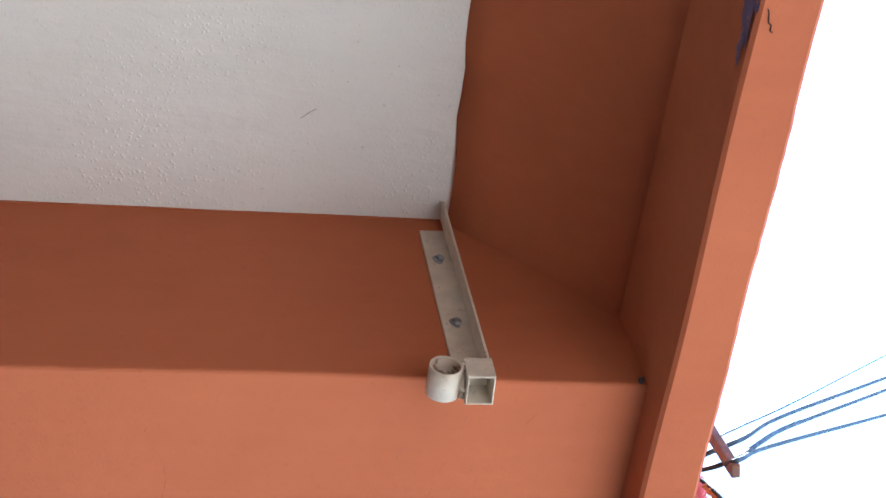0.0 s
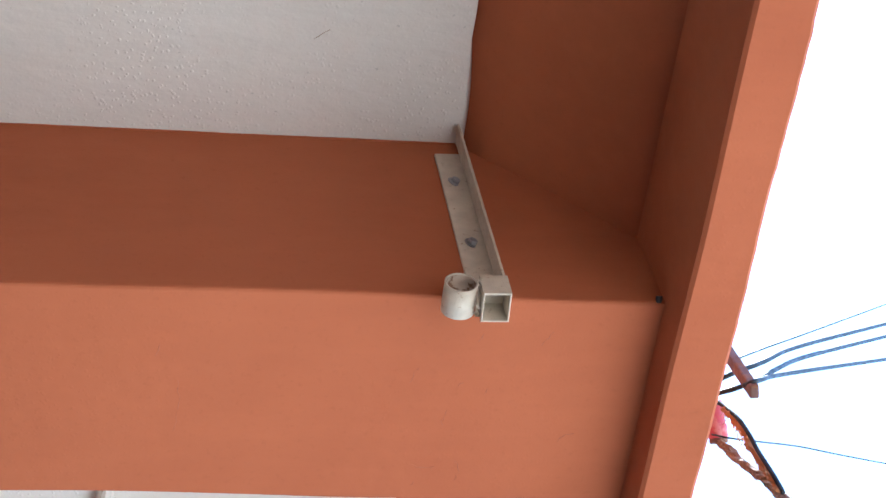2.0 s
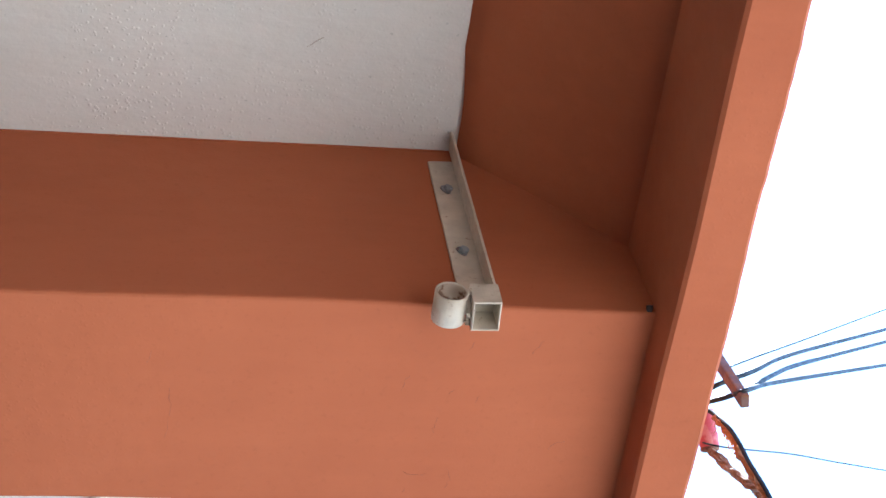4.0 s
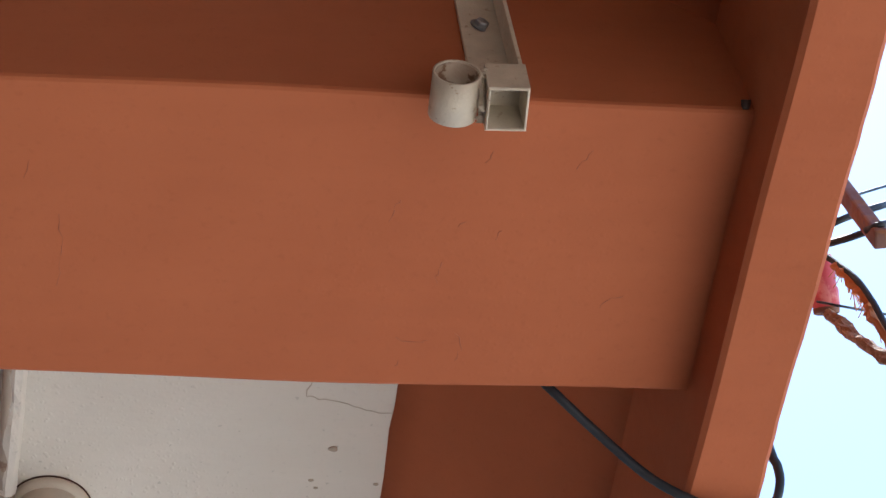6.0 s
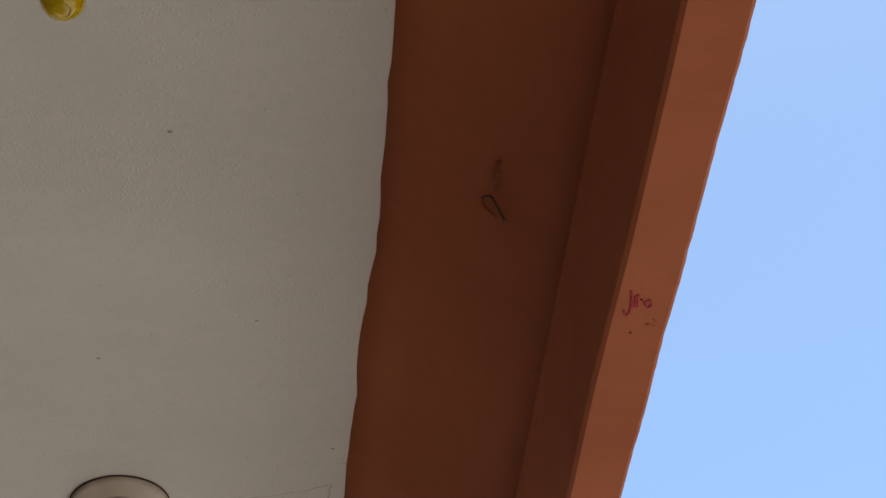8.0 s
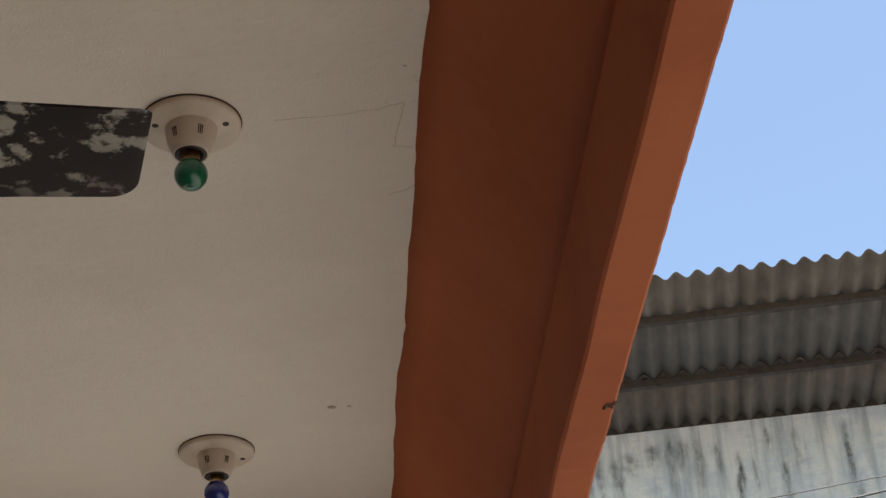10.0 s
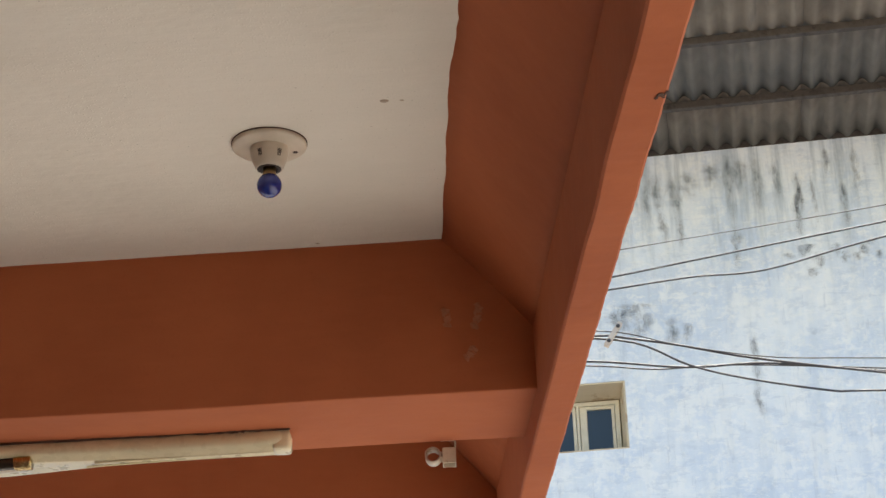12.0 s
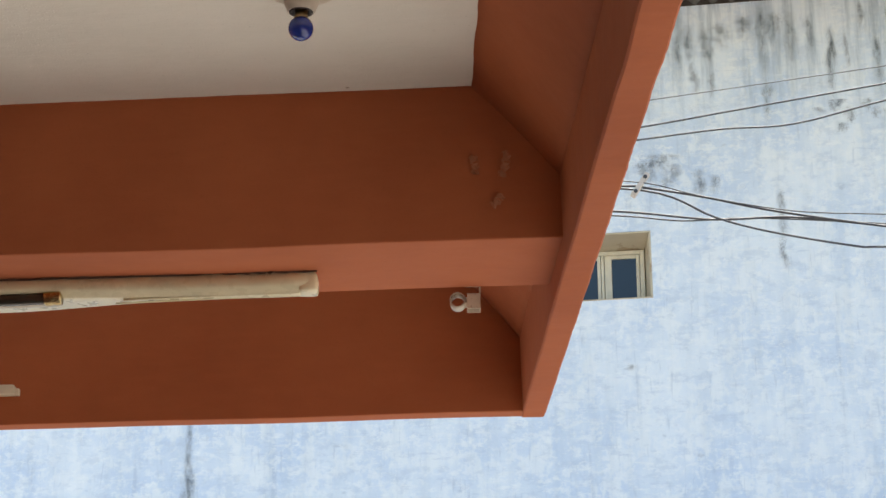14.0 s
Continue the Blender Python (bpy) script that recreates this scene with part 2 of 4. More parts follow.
def mould():
    """Grey mould that thins out towards the border of its run."""
    m, t, b = material("black_mould", 0.95)
    tr = t.nodes.new("ShaderNodeBsdfTransparent")
    mx = t.nodes.new("ShaderNodeMixShader")
    b.inputs["Base Color"].default_value = (0.17, 0.19, 0.21, 1)
    soft = t.nodes.new("ShaderNodeAttribute")
    soft.attribute_name = "soft"
    n = t.nodes.new("ShaderNodeMath")
    n.operation = "MULTIPLY"
    t.links.new(ramp(t, soft.outputs["Fac"], 0.0, 0.9), n.inputs[0])
    t.links.new(ramp(t, grain(t, coords(t, (2, 1, 1)), 9, 7, 0.72), 0.34, 0.66, 0.08, 0.62), n.inputs[1])
    t.links.new(n.outputs[0], mx.inputs[0])
    t.links.new(tr.outputs[0], mx.inputs[1])
    t.links.new(b.outputs[0], mx.inputs[2])
    t.links.new(mx.outputs[0], t.nodes["Material Output"].inputs[0])
    return m


def pane_glass():
    m, t, b = material("dark_window_glass", 0.06)
    b.inputs["Base Color"].default_value = (0.02, 0.035, 0.05, 1)
    return m


M_BLADE, M_WALL, M_SHEET, M_PANE, M_MOULD = blade_paint(), wall_paint(), sheet_cement(), pane_glass(), mould()
M_YELLOW, M_GREEN, M_BLUE = bulb_glass("yellow_bulb", (0.72, 0.50, 0.01)), bulb_glass("green_bulb", (0.005, 0.16, 0.085)), bulb_glass("blue_bulb", (0.02, 0.045, 0.30))


# ---- mesh helpers ----
def mesh_of(bm, material_, smooth=False):
    bmesh.ops.recalc_face_normals(bm, faces=bm.faces)
    me = bpy.data.meshes.new("mesh")
    bm.to_mesh(me)
    bm.free()
    me.materials.append(material_)
    if smooth:
        for p in me.polygons:
            p.use_smooth = True
    return me


def part(name, bm, material_, parent=None, label="", smooth=False):
    ob = new(name, mesh_of(bm, material_, smooth))
    if parent:
        ob.parent = parent
    return tagged(ob, label) if label else ob


def thing(name, at, label, category, group="", kind=""):
    ob = new(name)
    ob.location = at
    return tagged(ob, label, category, group, kind)


def box(lo, hi, bevel=0.0, bm=None):
    bm = bm or bmesh.new()
    vs = [bm.verts.new((x, y, z)) for x in (lo[0], hi[0]) for y in (lo[1], hi[1]) for z in (lo[2], hi[2])]
    fs = [bm.faces.new([vs[i] for i in f]) for f in ((0, 1, 3, 2), (4, 6, 7, 5), (0, 4, 5, 1), (2, 3, 7, 6), (0, 2, 6, 4), (1, 5, 7, 3))]
    if bevel:
        bmesh.ops.bevel(bm, geom=list({e for f in fs for e in f.edges}), offset=bevel, segments=2, affect="EDGES", profile=0.5)
    return bm


def loft(rings, closed=True, caps=True):
    """Skin over rings of equally many points."""
    bm = bmesh.new()
    rows = [[bm.verts.new(p) for p in ring] for ring in rings]
    n = len(rows[0])
    for a, b in zip(rows, rows[1:]):
        for i in range(n if closed else n - 1):
            bm.faces.new((a[i], a[(i + 1) % n], b[(i + 1) % n], b[i]))
    if caps and closed:
        bm.faces.new(rows[0][::-1])
        bm.faces.new(rows[-1])
    return bm


def spun(profile, sides=32, caps=True):
    """Rings of (radius, z) about the z axis."""
    return loft([[(r * math.cos(2 * math.pi * i / sides), r * math.sin(2 * math.pi * i / sides), z) for i in range(sides)] for r, z in profile], caps=caps)


def tube(points, radius, sides=10, ragged=0.0, smooth_steps=6):
    """A round strand along a smooth curve through the points."""
    pts = [Vector(p) for p in points]
    path = []
    for i in range(len(pts) - 1):
        p0, p1, p2, p3 = pts[max(i - 1, 0)], pts[i], pts[i + 1], pts[min(i + 2, len(pts) - 1)]
        for k in range(smooth_steps):
            t = k / smooth_steps
            path.append(0.5 * (2 * p1 + (p2 - p0) * t + (2 * p0 - 5 * p1 + 4 * p2 - p3) * t * t + (3 * p1 - p0 - 3 * p2 + p3) * t ** 3))
    path.append(pts[-1])
    rings, up = [], Vector((0.13, 0.27, 0.95)).normalized()
    for i, p in enumerate(path):
        way = (path[min(i + 1, len(path) - 1)] - path[max(i - 1, 0)]).normalized()
        side = way.cross(up).normalized()
        above = side.cross(way)
        r = [radius * (1 + ragged * noise.noise(Vector((i * 0.9, j * 1.7, radius * 900)))) for j in range(sides)]
        rings.append([p + side * (r[j] * math.cos(2 * math.pi * j / sides)) + above * (r[j] * math.sin(2 * math.pi * j / sides)) for j in range(sides)])
    return loft(rings)


def pipe(a, b, outer, inner, sides=28):
    """A hollow pipe from a to b."""
    a, b = Vector(a), Vector(b)
    q = (b - a).to_track_quat("Z", "Y").to_matrix()
    bm = bmesh.new()
    loops = []
    for p, r in ((a, outer), (b, outer), (b, inner), (a, inner)):
        loops.append([bm.verts.new(p + q @ Vector((r * math.cos(2 * math.pi * i / sides), r * math.sin(2 * math.pi * i / sides), 0))) for i in range(sides)])
    for k in range(4):
        u, v = loops[k], loops[(k + 1) % 4]
        for i in range(sides):
            bm.faces.new((u[i], u[(i + 1) % sides], v[(i + 1) % sides], v[i]))
    return bm


# ---- the porch: ground, added walls, ceiling, drops and beams ----
tagged(part("ground", box((-40, -40, -0.3), (40, 60, 0)), M_GROUND), "pale sunlit concrete ground round the porch", "ground", kind="structure")
# Unseen floor, kept dark to hold down bounce onto ceiling and beams.
tagged(part("floor", box((XL, YB, 0.002), (0.3, YE + 0.1, 0.15)), M_FLOOR), "unseen dark cement porch floor on a low plinth", "floor", kind="structure")
# Unseen dark walls, added to block light and bounce from behind and the left.
tagged(part("wall_south_added", box((XL - 0.23, YB - 0.23, 0), (0.3, YB - 0.002, H + 0.11)), M_ADDED_WALL), "unseen dark brown wall added to block light at the porch end", "wall", kind="structure")
# Unseen wall added to hold sky and ground light off the near beam faces.
tagged(part("wall_light_block", box((0.302, YB - 0.6, 0), (9.0, YB - 0.23, 3.4)), M_ADDED_WALL), "unseen brown wall added to keep light off the beams", "wall", kind="structure")
tagged(part("wall_west_added", box((XL - 0.23, YB, 0), (XL, YE + 0.06, H + 0.11)), M_ADDED_WALL), "unseen dark brown wall added to close the porch side", "wall", kind="structure")

EDGE_WAVE = [(-2.60, -0.0040), (0.69, -0.0060), (0.82, 0.0020), (0.94, 0.0085), (1.47, -0.0046), (1.59, -0.0056), (1.70, -0.0057), (1.83, -0.0042), (1.93, -0.0030), (2.05, -0.0010), (2.17, -0.0070), (2.27, -0.0116), (2.36, -0.0090), (2.48, -0.0134), (2.63, -0.0118), (2.81, -0.0079), (2.92, -0.0102), (3.10, -0.0074), (3.24, -0.0063), (3.35, -0.0128), (3.53, -0.0095), (3.74, -0.0050), (3.83, -0.0053), (4.05, -0.0002), (5.30, -0.0002)]


def paint_edge(y):
    """How far the white paint's ragged edge strays from the straight line."""
    for (a, u), (b, v) in zip(EDGE_WAVE, EDGE_WAVE[1:]):
        if a <= y <= b:
            s = (y - a) / (b - a)
            s = s * s * (3 - 2 * s)
            return u + (v - u) * s + wob(y * 14, 0, 3, 0.0025) + wob(y * 37, 0, 5, 0.0022)
    return wob(y * 9, 0, 3, 0.006)


def ceiling():
    n = 260
    ys = [YB + (YE - YB) * i / n for i in range(n + 1)]
    return loft([[(XL, y, H), (fx(paint_edge(y), y), y, H), (fx(paint_edge(y), y), y, H + 0.1), (XL, y, H + 0.1)] for y in ys])


tagged(part("ceiling", ceiling(), M_WHITE), "rough white distempered porch ceiling with ragged paint edge", "ceiling", kind="structure")


def sloped_soffit():
    n = 260
    rings = []
    for i in range(n + 1):
        y = YB + (YE - YB) * i / n
        e = paint_edge(y)
        row = []
        for k in range(7):
            s = k / 6
            x = e + (XT + 0.012 - e) * s
            on_slope = max(0.0, x / XT)
            z = H - 0.0015 - (H - ZS) * on_slope + (0.006 * math.sin(math.pi * s)) + wob(y * 3, s * 2, 9, 0.004) * math.sin(math.pi * s)
            row.append((fx(x, y), y, min(z, H - 0.0015)))
        row += [(fx(XT + 0.012, y), y, ZS + 0.08), (fx(e, y), y, H + 0.09)]
        rings.append(row)
    return loft(rings)


tagged(part("sloped_soffit", sloped_soffit(), M_BROWN, smooth=True), "terracotta painted plaster slope between ceiling and edge drop", "soffit", kind="structure")


def edge_drop():
    n = 520
    rings = []
    for i in range(n + 1):
        y = YB + (YE + 0.058 - YB) * i / n
        a, b, c = wob(y * 4, 1, 1, 0.0035), wob(y * 5, 2, 2, 0.003), wob(y * 8, 3, 4, 0.0018) + wob(y * 43, 3, 6, 0.0012)
        r, zf = 0.004, drop_z(y)
        rings.append([(fx(XT, y), y, H + 0.12), (fx(XT, y), y, ZS), (fx(XB + a, y), y, zf + r + b), (fx(XB + a + r, y), y, zf + b),
                      (fx(XC + c - r, y), y, zf + b * 0.6), (fx(XC + c, y), y, zf + r + b * 0.6), (fx(XC + 0.4 * c, y), y, H + 0.12)])
    return loft(rings)


tagged(part("edge_drop", edge_drop(), M_BROWN), "terracotta painted concrete edge drop along the open side", "beam", kind="structure")


def cross_beam(near, far, low, skew, seed, x_end, lean=0.0):
    """A plastered beam across the porch with softened, uneven lower edges."""
    n = 90
    rings = []
    for i in range(n + 1):
        x = XL + (x_end - XL) * i / n
        a, b, c = wob(x * 3, 1, seed, 0.003), wob(x * 4, 2, seed, 0.004), wob(x * 2.3, 5, seed, 0.003)
        s, r = skew * x, 0.0035
        ring = [(x, near + s, H - 0.001), (x, near + s + lean * 0.4, (H + low) / 2 + 0.02), (x, near + s + a + lean, low + r + c), (x, near + s + a + lean + r * 0.3, low + r * 0.3 + c), (x, near + s + a + lean + r, low + c)]
        ring += [(x, far + s + b - r, low + c), (x, far + s + b - r * 0.3, low + r * 0.3 + c), (x, far + s + b, low + r + c), (x, far + s, H - 0.001)]
        rings.append(ring)
    return loft(rings)


tagged(part("beam_1", cross_beam(Y1, Y1F, ZB, M1, 11, XT + 0.004), M_BROWN), "terracotta painted plastered concrete beam across the porch", "beam", "porch cross beams", "structure")
tagged(part("beam_2", cross_beam(Y3, Y3F, ZB, MY, 23, XT - 0.137, 0.014), M_BROWN), "terracotta painted plastered concrete beam carrying a light fitting", "beam", "porch cross beams", "structure")
tagged(part("end_drop", cross_beam(YE, YE + 0.058, ZE + 0.002, MY, 31, XT - 0.196), M_BROWN), "thin terracotta painted concrete drop at the porch end", "beam", kind="structure")


def brown_lip(near, seed, width, skew, x_end):
    """Terracotta paint carried unevenly onto the ceiling beside a beam."""
    n = 120
    rings = []
    for i in range(n + 1):
        x = XL + (x_end - XL) * i / n
        w = width + wob(x * 4, 0, seed, width * 0.9) + wob(x * 14, 0, seed, width * 0.35)
        rings.append([(x, near + skew * x + 0.004, H - 0.0025), (x, near + skew * x - max(w, 0.001), H - 0.0025), (x, near + skew * x - max(w, 0.001), H + 0.002), (x, near + skew * x + 0.004, H + 0.002)])
    return loft(rings)


tagged(part("trim_1", brown_lip(Y1, 41, 0.0012, M1, 0.0), M_BROWN), "uneven terracotta paint line on the ceiling", "paint line", kind="structure")
tagged(part("trim_2", brown_lip(Y3, 47, 0.003, MY, -0.145), M_BROWN), "uneven terracotta paint line on the ceiling", "paint line", kind="structure")
tagged(part("roof_slab", box((XL - 0.3, YB - 0.1, H + 0.121), (XC - 0.19, YE + 0.05, H + 0.25)), M_GROUND), "concrete roof slab over the porch", "roof", kind="structure")


# ---- small marks in the plaster ----
def crack(points, width, normal_axis="z", seed=1):
    """A fine ragged crack as a thin raised and sunken ribbon."""
    rnd = random.Random(seed)
    pts = [Vector(p) for p in points]
    path = []
    for a, b in zip(pts, pts[1:]):
        k = max(3, int((b - a).length / 0.006))
        for i in range(k):
            q = a.lerp(b, i / k)
            q += Vector((rnd.uniform(-1, 1), rnd.uniform(-1, 1), 0)) * 0.0016
            path.append(q)
    path.append(pts[-1])
    return tube(path, width, 4, 0.8, 1)


def cracks():
    soffit = bpy.data.objects["beam_1"]
    for i, pts in enumerate(([(0.083, 1.136), (0.091, 1.128), (0.101, 1.126)],
                             [(-0.021, 1.161), (-0.016, 1.177), (-0.021, 1.188)],
                             [(-0.04, 1.115), (-0.039, 1.105), (-0.036, 1.097)],
                             [(-0.076, 1.063), (-0.073, 1.051), (-0.07, 1.044)],
                             [(-0.308, 1.063), (-0.308, 1.099), (-0.313, 1.124)],
                             [(-0.066, 1.193), (-0.063, 1.188)],
                             [(-0.028, 1.066), (-0.022, 1.062)],
                             [(-0.331, 1.033), (-0.327, 1.017)],
                             [(0.002, 1.076), (0.005, 1.069)],
                             [(-0.066, 1.167), (-0.049, 1.172), (-0.041, 1.169)],
                             [(0.063, 1.0), (0.056, 1.01), (0.053, 1.016)],
                             [(-0.012, 1.012), (-0.007, 1.002)])):
        part("crack", crack([(x, y, ZB + 0.0003 + wob(x * 2.3, 5, 11, 0.003)) for x, y in pts], 0.0006, seed=i), M_CRACK, soffit, "fine dark plaster crack")
    roof = bpy.data.objects["ceiling"]
    for i, pts in enumerate(([(-0.109, 1.457), (-0.116, 1.479), (-0.082, 1.487), (-0.049, 1.499), (-0.032, 1.5)],
                             [(-0.278, 2.587), (-0.202, 2.583), (-0.141, 2.571), (-0.107, 2.559), (-0.113, 2.606), (-0.122, 2.66), (-0.095, 2.667)],
                             [(-0.134, 2.785), (-0.11, 2.776), (-0.093, 2.759)],
                             [(-0.069, 2.521), (-0.092, 2.512)],
                             [(-0.167, 0.834), (-0.149, 0.823)])):
        part("crack", crack([(x, y, H) for x, y in pts], 0.00055, seed=20 + i), M_CEILCRACK, roof, "hairline ceiling crack")
    for x, y, r in ((-0.086, 1.546, 0.0052), (-0.237, 3.448, 0.008), (-0.207, 3.448, 0.004), (-0.107, 1.587, 0.003), (-0.042, 1.592, 0.003), (-0.280, 1.886, 0.0032), (-0.196, 2.210, 0.0026), (-0.105, 2.478, 0.0026), (-0.390, 2.272, 0.0028), (-0.393, 4.055, 0.004), (-0.102, 1.597, 0.0025)):
        bm = bmesh.new()
        bmesh.ops.create_icosphere(bm, subdivisions=2, radius=r)
        for v in bm.verts:
            v.co = Vector((v.co.x * (1 + wob(v.co.x * 300, 0, x, 0.4)) + x, v.co.y * 0.7 + y, v.co.z * 0.35 + H))
        part("chip", bm, M_CEILCRACK, roof, "chipped plaster spot")


cracks()


# ---- steel brackets on the beams ----
def bracket(at, facing):
    """Angle iron bolted to a beam face, with a square socket and a round ring welded below. facing: -1 on a near face, 1 on a far face."""
    top = thing("bracket", at, "cream painted steel angle bracket bolted to the beam", "bracket", "beam brackets")
    f = facing

    def put(x, y, z):
        return (x, f * y, z)

    def slab(name, lo, hi, lean=0.0, bevel=0.0008):
        a, b = put(*lo), put(*hi)
        bm = box([min(u, v) for u, v in zip(a, b)], [max(u, v) for u, v in zip(a, b)], bevel)
        for v in bm.verts:
            v.co.x += lean * (0.30 - v.co.z) / 0.30
        return part(name, bm, M_STEEL, top)

    slab("flange", (-0.0275, -0.004, 0.002), (0.002, 0.0042, 0.287), 0.002)
    slab("web", (-0.001, 0.0045, -0.010), (0.002, 0.028, 0.313), 0.0045)
    bm = bmesh.new()
    mx, my, o, i, z0, z1 = -0.0078, 0.0180, 0.0139, 0.0121, -0.0455, -0.0115
    rings = [[(mx + sx * r, f * (my + sy * r * 1.2), z) for sx, sy in ((-1, -1), (1, -1), (1, 1), (-1, 1))] for r, z in ((o - 0.0012, z1), (o, z1 - 0.0012), (o, z0 + 0.001), (o - 0.0008, z0), (i + 0.0003, z0), (i, z0 + 0.001), (i, z1 - 0.003))]
    rows = [[bm.verts.new(p) for p in ring] for ring in rings]
    for a, b in zip(rows, rows[1:]):
        for k in range(4):
            bm.faces.new((a[k], a[(k + 1) % 4], b[(k + 1) % 4], b[k]))
    bm.faces.new(rows[0])
    bm.faces.new(rows[-1])
    part("socket", bm, M_STEEL, top, "hollow square steel socket")
    ring = part("ring", pipe(put(-0.0410, 0.035, -0.0265), put(-0.0420, 0.002, -0.0255), 0.0165, 0.0148), M_STEEL, top, "short round steel ring, rusty inside", True)
    part("lining", pipe(put(-0.0410, 0.0340, -0.0265), put(-0.0420, 0.0025, -0.0255), 0.0147, 0.0138), M_RING, ring, "grimy inner face with rust spots", True)
    part("weld", tube([put(-0.0232, 0.030, -0.014), put(-0.0236, 0.022, -0.020), put(-0.0228, 0.012, -0.030), put(-0.0232, 0.002, -0.036)], 0.0034, 8, 1.0), M_STEEL, ring)
    part("weld", tube([put(-0.0225, 0.034, -0.020), put(-0.0235, 0.026, -0.030), put(-0.023, 0.012, -0.038)], 0.0026, 8, 1.2), M_STEEL, ring)
    for x, z in ((-0.0117, 0.096), (-0.0135, 0.2225)):
        bolt = part("bolt", spun([(0.0066, 0.0), (0.0066, 0.0012), (0.0052, 0.0013), (0.0052, 0.0042), (0.0044, 0.0052)], 6), M_BOLT, top, "galvanised bolt head")
        bolt.matrix_basis = pose(x, f * 0.0043, z, -90 * f, 0, 20)
        part("washer", spun([(0.0078, 0.0), (0.0078, 0.0010), (0.004, 0.0010)], 20), M_BOLT, bolt)
    return top


bracket((0.0, Y1, ZB), -1)
bracket((-0.1385, Y3F + 0.012, ZB), 1)


# ---- ceiling lamps ----
def lamp(at, plate_r, glass, words, turn, screws):
    top = thing("ceiling_lamp", at, words, "lamp", "ceiling bulb lamps")
    if plate_r:
        base = part("plate", spun([(plate_r * 0.97, 0.0), (plate_r, -0.002), (plate_r, -0.007), (plate_r - 0.003, -0.0095), (plate_r * 0.5, -0.0115), (0.02, -0.012)], 48), M_PLATE, top, "round cream plastic back plate", True)
        # Dark ring paints in the plate's shadow gap on the ceiling, with its dirt.
        part("shadow_gap", spun([(plate_r * 1.02, 0.001), (plate_r * 1.02, -0.0016), (plate_r * 0.9, -0.0018)], 48), M_SOOT_SHADE, top, "dark line for the shadow gap and dirt round the plate")
        # Dark discs stand in for the shade inside the screw holes.
        for s in screws:
            hole = part("screw_hole", spun([(0.0045, 0), (0.0045, -0.001), (0.003, -0.0012)], 14), M_DARK, base)
            hole.location = (plate_r * 0.72 * math.cos(s), plate_r * 0.72 * math.sin(s), -0.0102)
    body = part("holder", spun([(0.0345, -0.008), (0.0345, -0.012), (0.0335, -0.020), (0.0312, -0.032), (0.0268, -0.043), (0.0245, -0.049), (0.0215, -0.0505), (0.0195, -0.045)], 40), M_PLASTIC, top, "tapered cream plastic bulb holder", True)
    # Vent slots are solid dark bars, coloured as shaded openings.
    for a in (radians(-58), radians(-122)):
        for k in (-1, 0, 1):
            slot = part("vent_slot", box((-0.0005, -0.001, -0.0062), (0.0005, 0.001, 0.0062)), M_DARK, body)
            b = a + k * 0.085
            slot.matrix_basis = pose(0.0317 * math.cos(b), 0.0317 * math.sin(b), -0.029, 0, 0, math.degrees(b) + 90) @ pose(0, 0, 0, 17, 0, 0)
    part("socket", spun([(0.0212, -0.043), (0.0212, -0.0512), (0.0165, -0.0516), (0.0155, -0.046)], 32), M_DARK, top, "dark bulb socket", True)
    part("cap", spun([(0.0115, -0.044), (0.0115, -0.058), (0.0128, -0.062), (0.012, -0.066)], 28), M_BRASS, top, "dull brass bulb cap", True)
    ball = []
    for i in range(19):
        a = math.pi * (0.17 + 0.83 * i / 18)
        ball.append((max(0.0223 * math.sin(a), 0.0004), -0.0815 + 0.0223 * math.cos(a)))
    bulb = part("bulb", spun([(0.0115, -0.0605)] + ball, 36), glass, top, "", True)
    part("tip_mark", pipe((0, -0.003, -0.1035), (0, -0.003, -0.1028), 0.0085, 0.0078), glass, bulb)
    top.rotation_euler = (0, 0, turn)
    return top


lamp((-0.363, 1.623, H), 0.041, M_YELLOW, "cream plastic ceiling bulb holder with a yellow round bulb", radians(8), ())
lamp((-0.389, 2.585, H), 0.066, M_GREEN, "cream plastic ceiling bulb holder with a green round bulb", radians(-4), (radians(200), radians(-8)))
lamp((-0.446, 3.597, H), 0.066, M_BLUE, "cream plastic ceiling bulb holder with a blue round bulb", radians(6), (radians(95), radians(15)))


def conduit():
    top = thing("conduit", (-0.3868, 1.2917, H), "white painted surface conduit pipe on the ceiling", "conduit")
    run = part("pipe", tube([(0.020, -0.10, -0.011), (0.0035, 0.08, -0.0112), (-0.0095, 0.22, -0.011), (-0.0185, 0.325, -0.011)], 0.0085, 14, 0.12), M_PIPE, top, "", True)
    part("coupler", tube([(-0.0185, 0.314, -0.0125), (-0.0235, 0.343, -0.0125), (-0.0275, 0.370, -0.0125)], 0.0118, 18, 0.03), M_PLASTIC, top, "wider plastic end coupler", True)
    part("paint_skin", tube([(0.005, 0.12, -0.0125), (-0.003, 0.20, -0.0128), (-0.0155, 0.30, -0.012)], 0.0088, 8, 0.35), M_WHITE, run, "flaking white paint skin")


conduit()


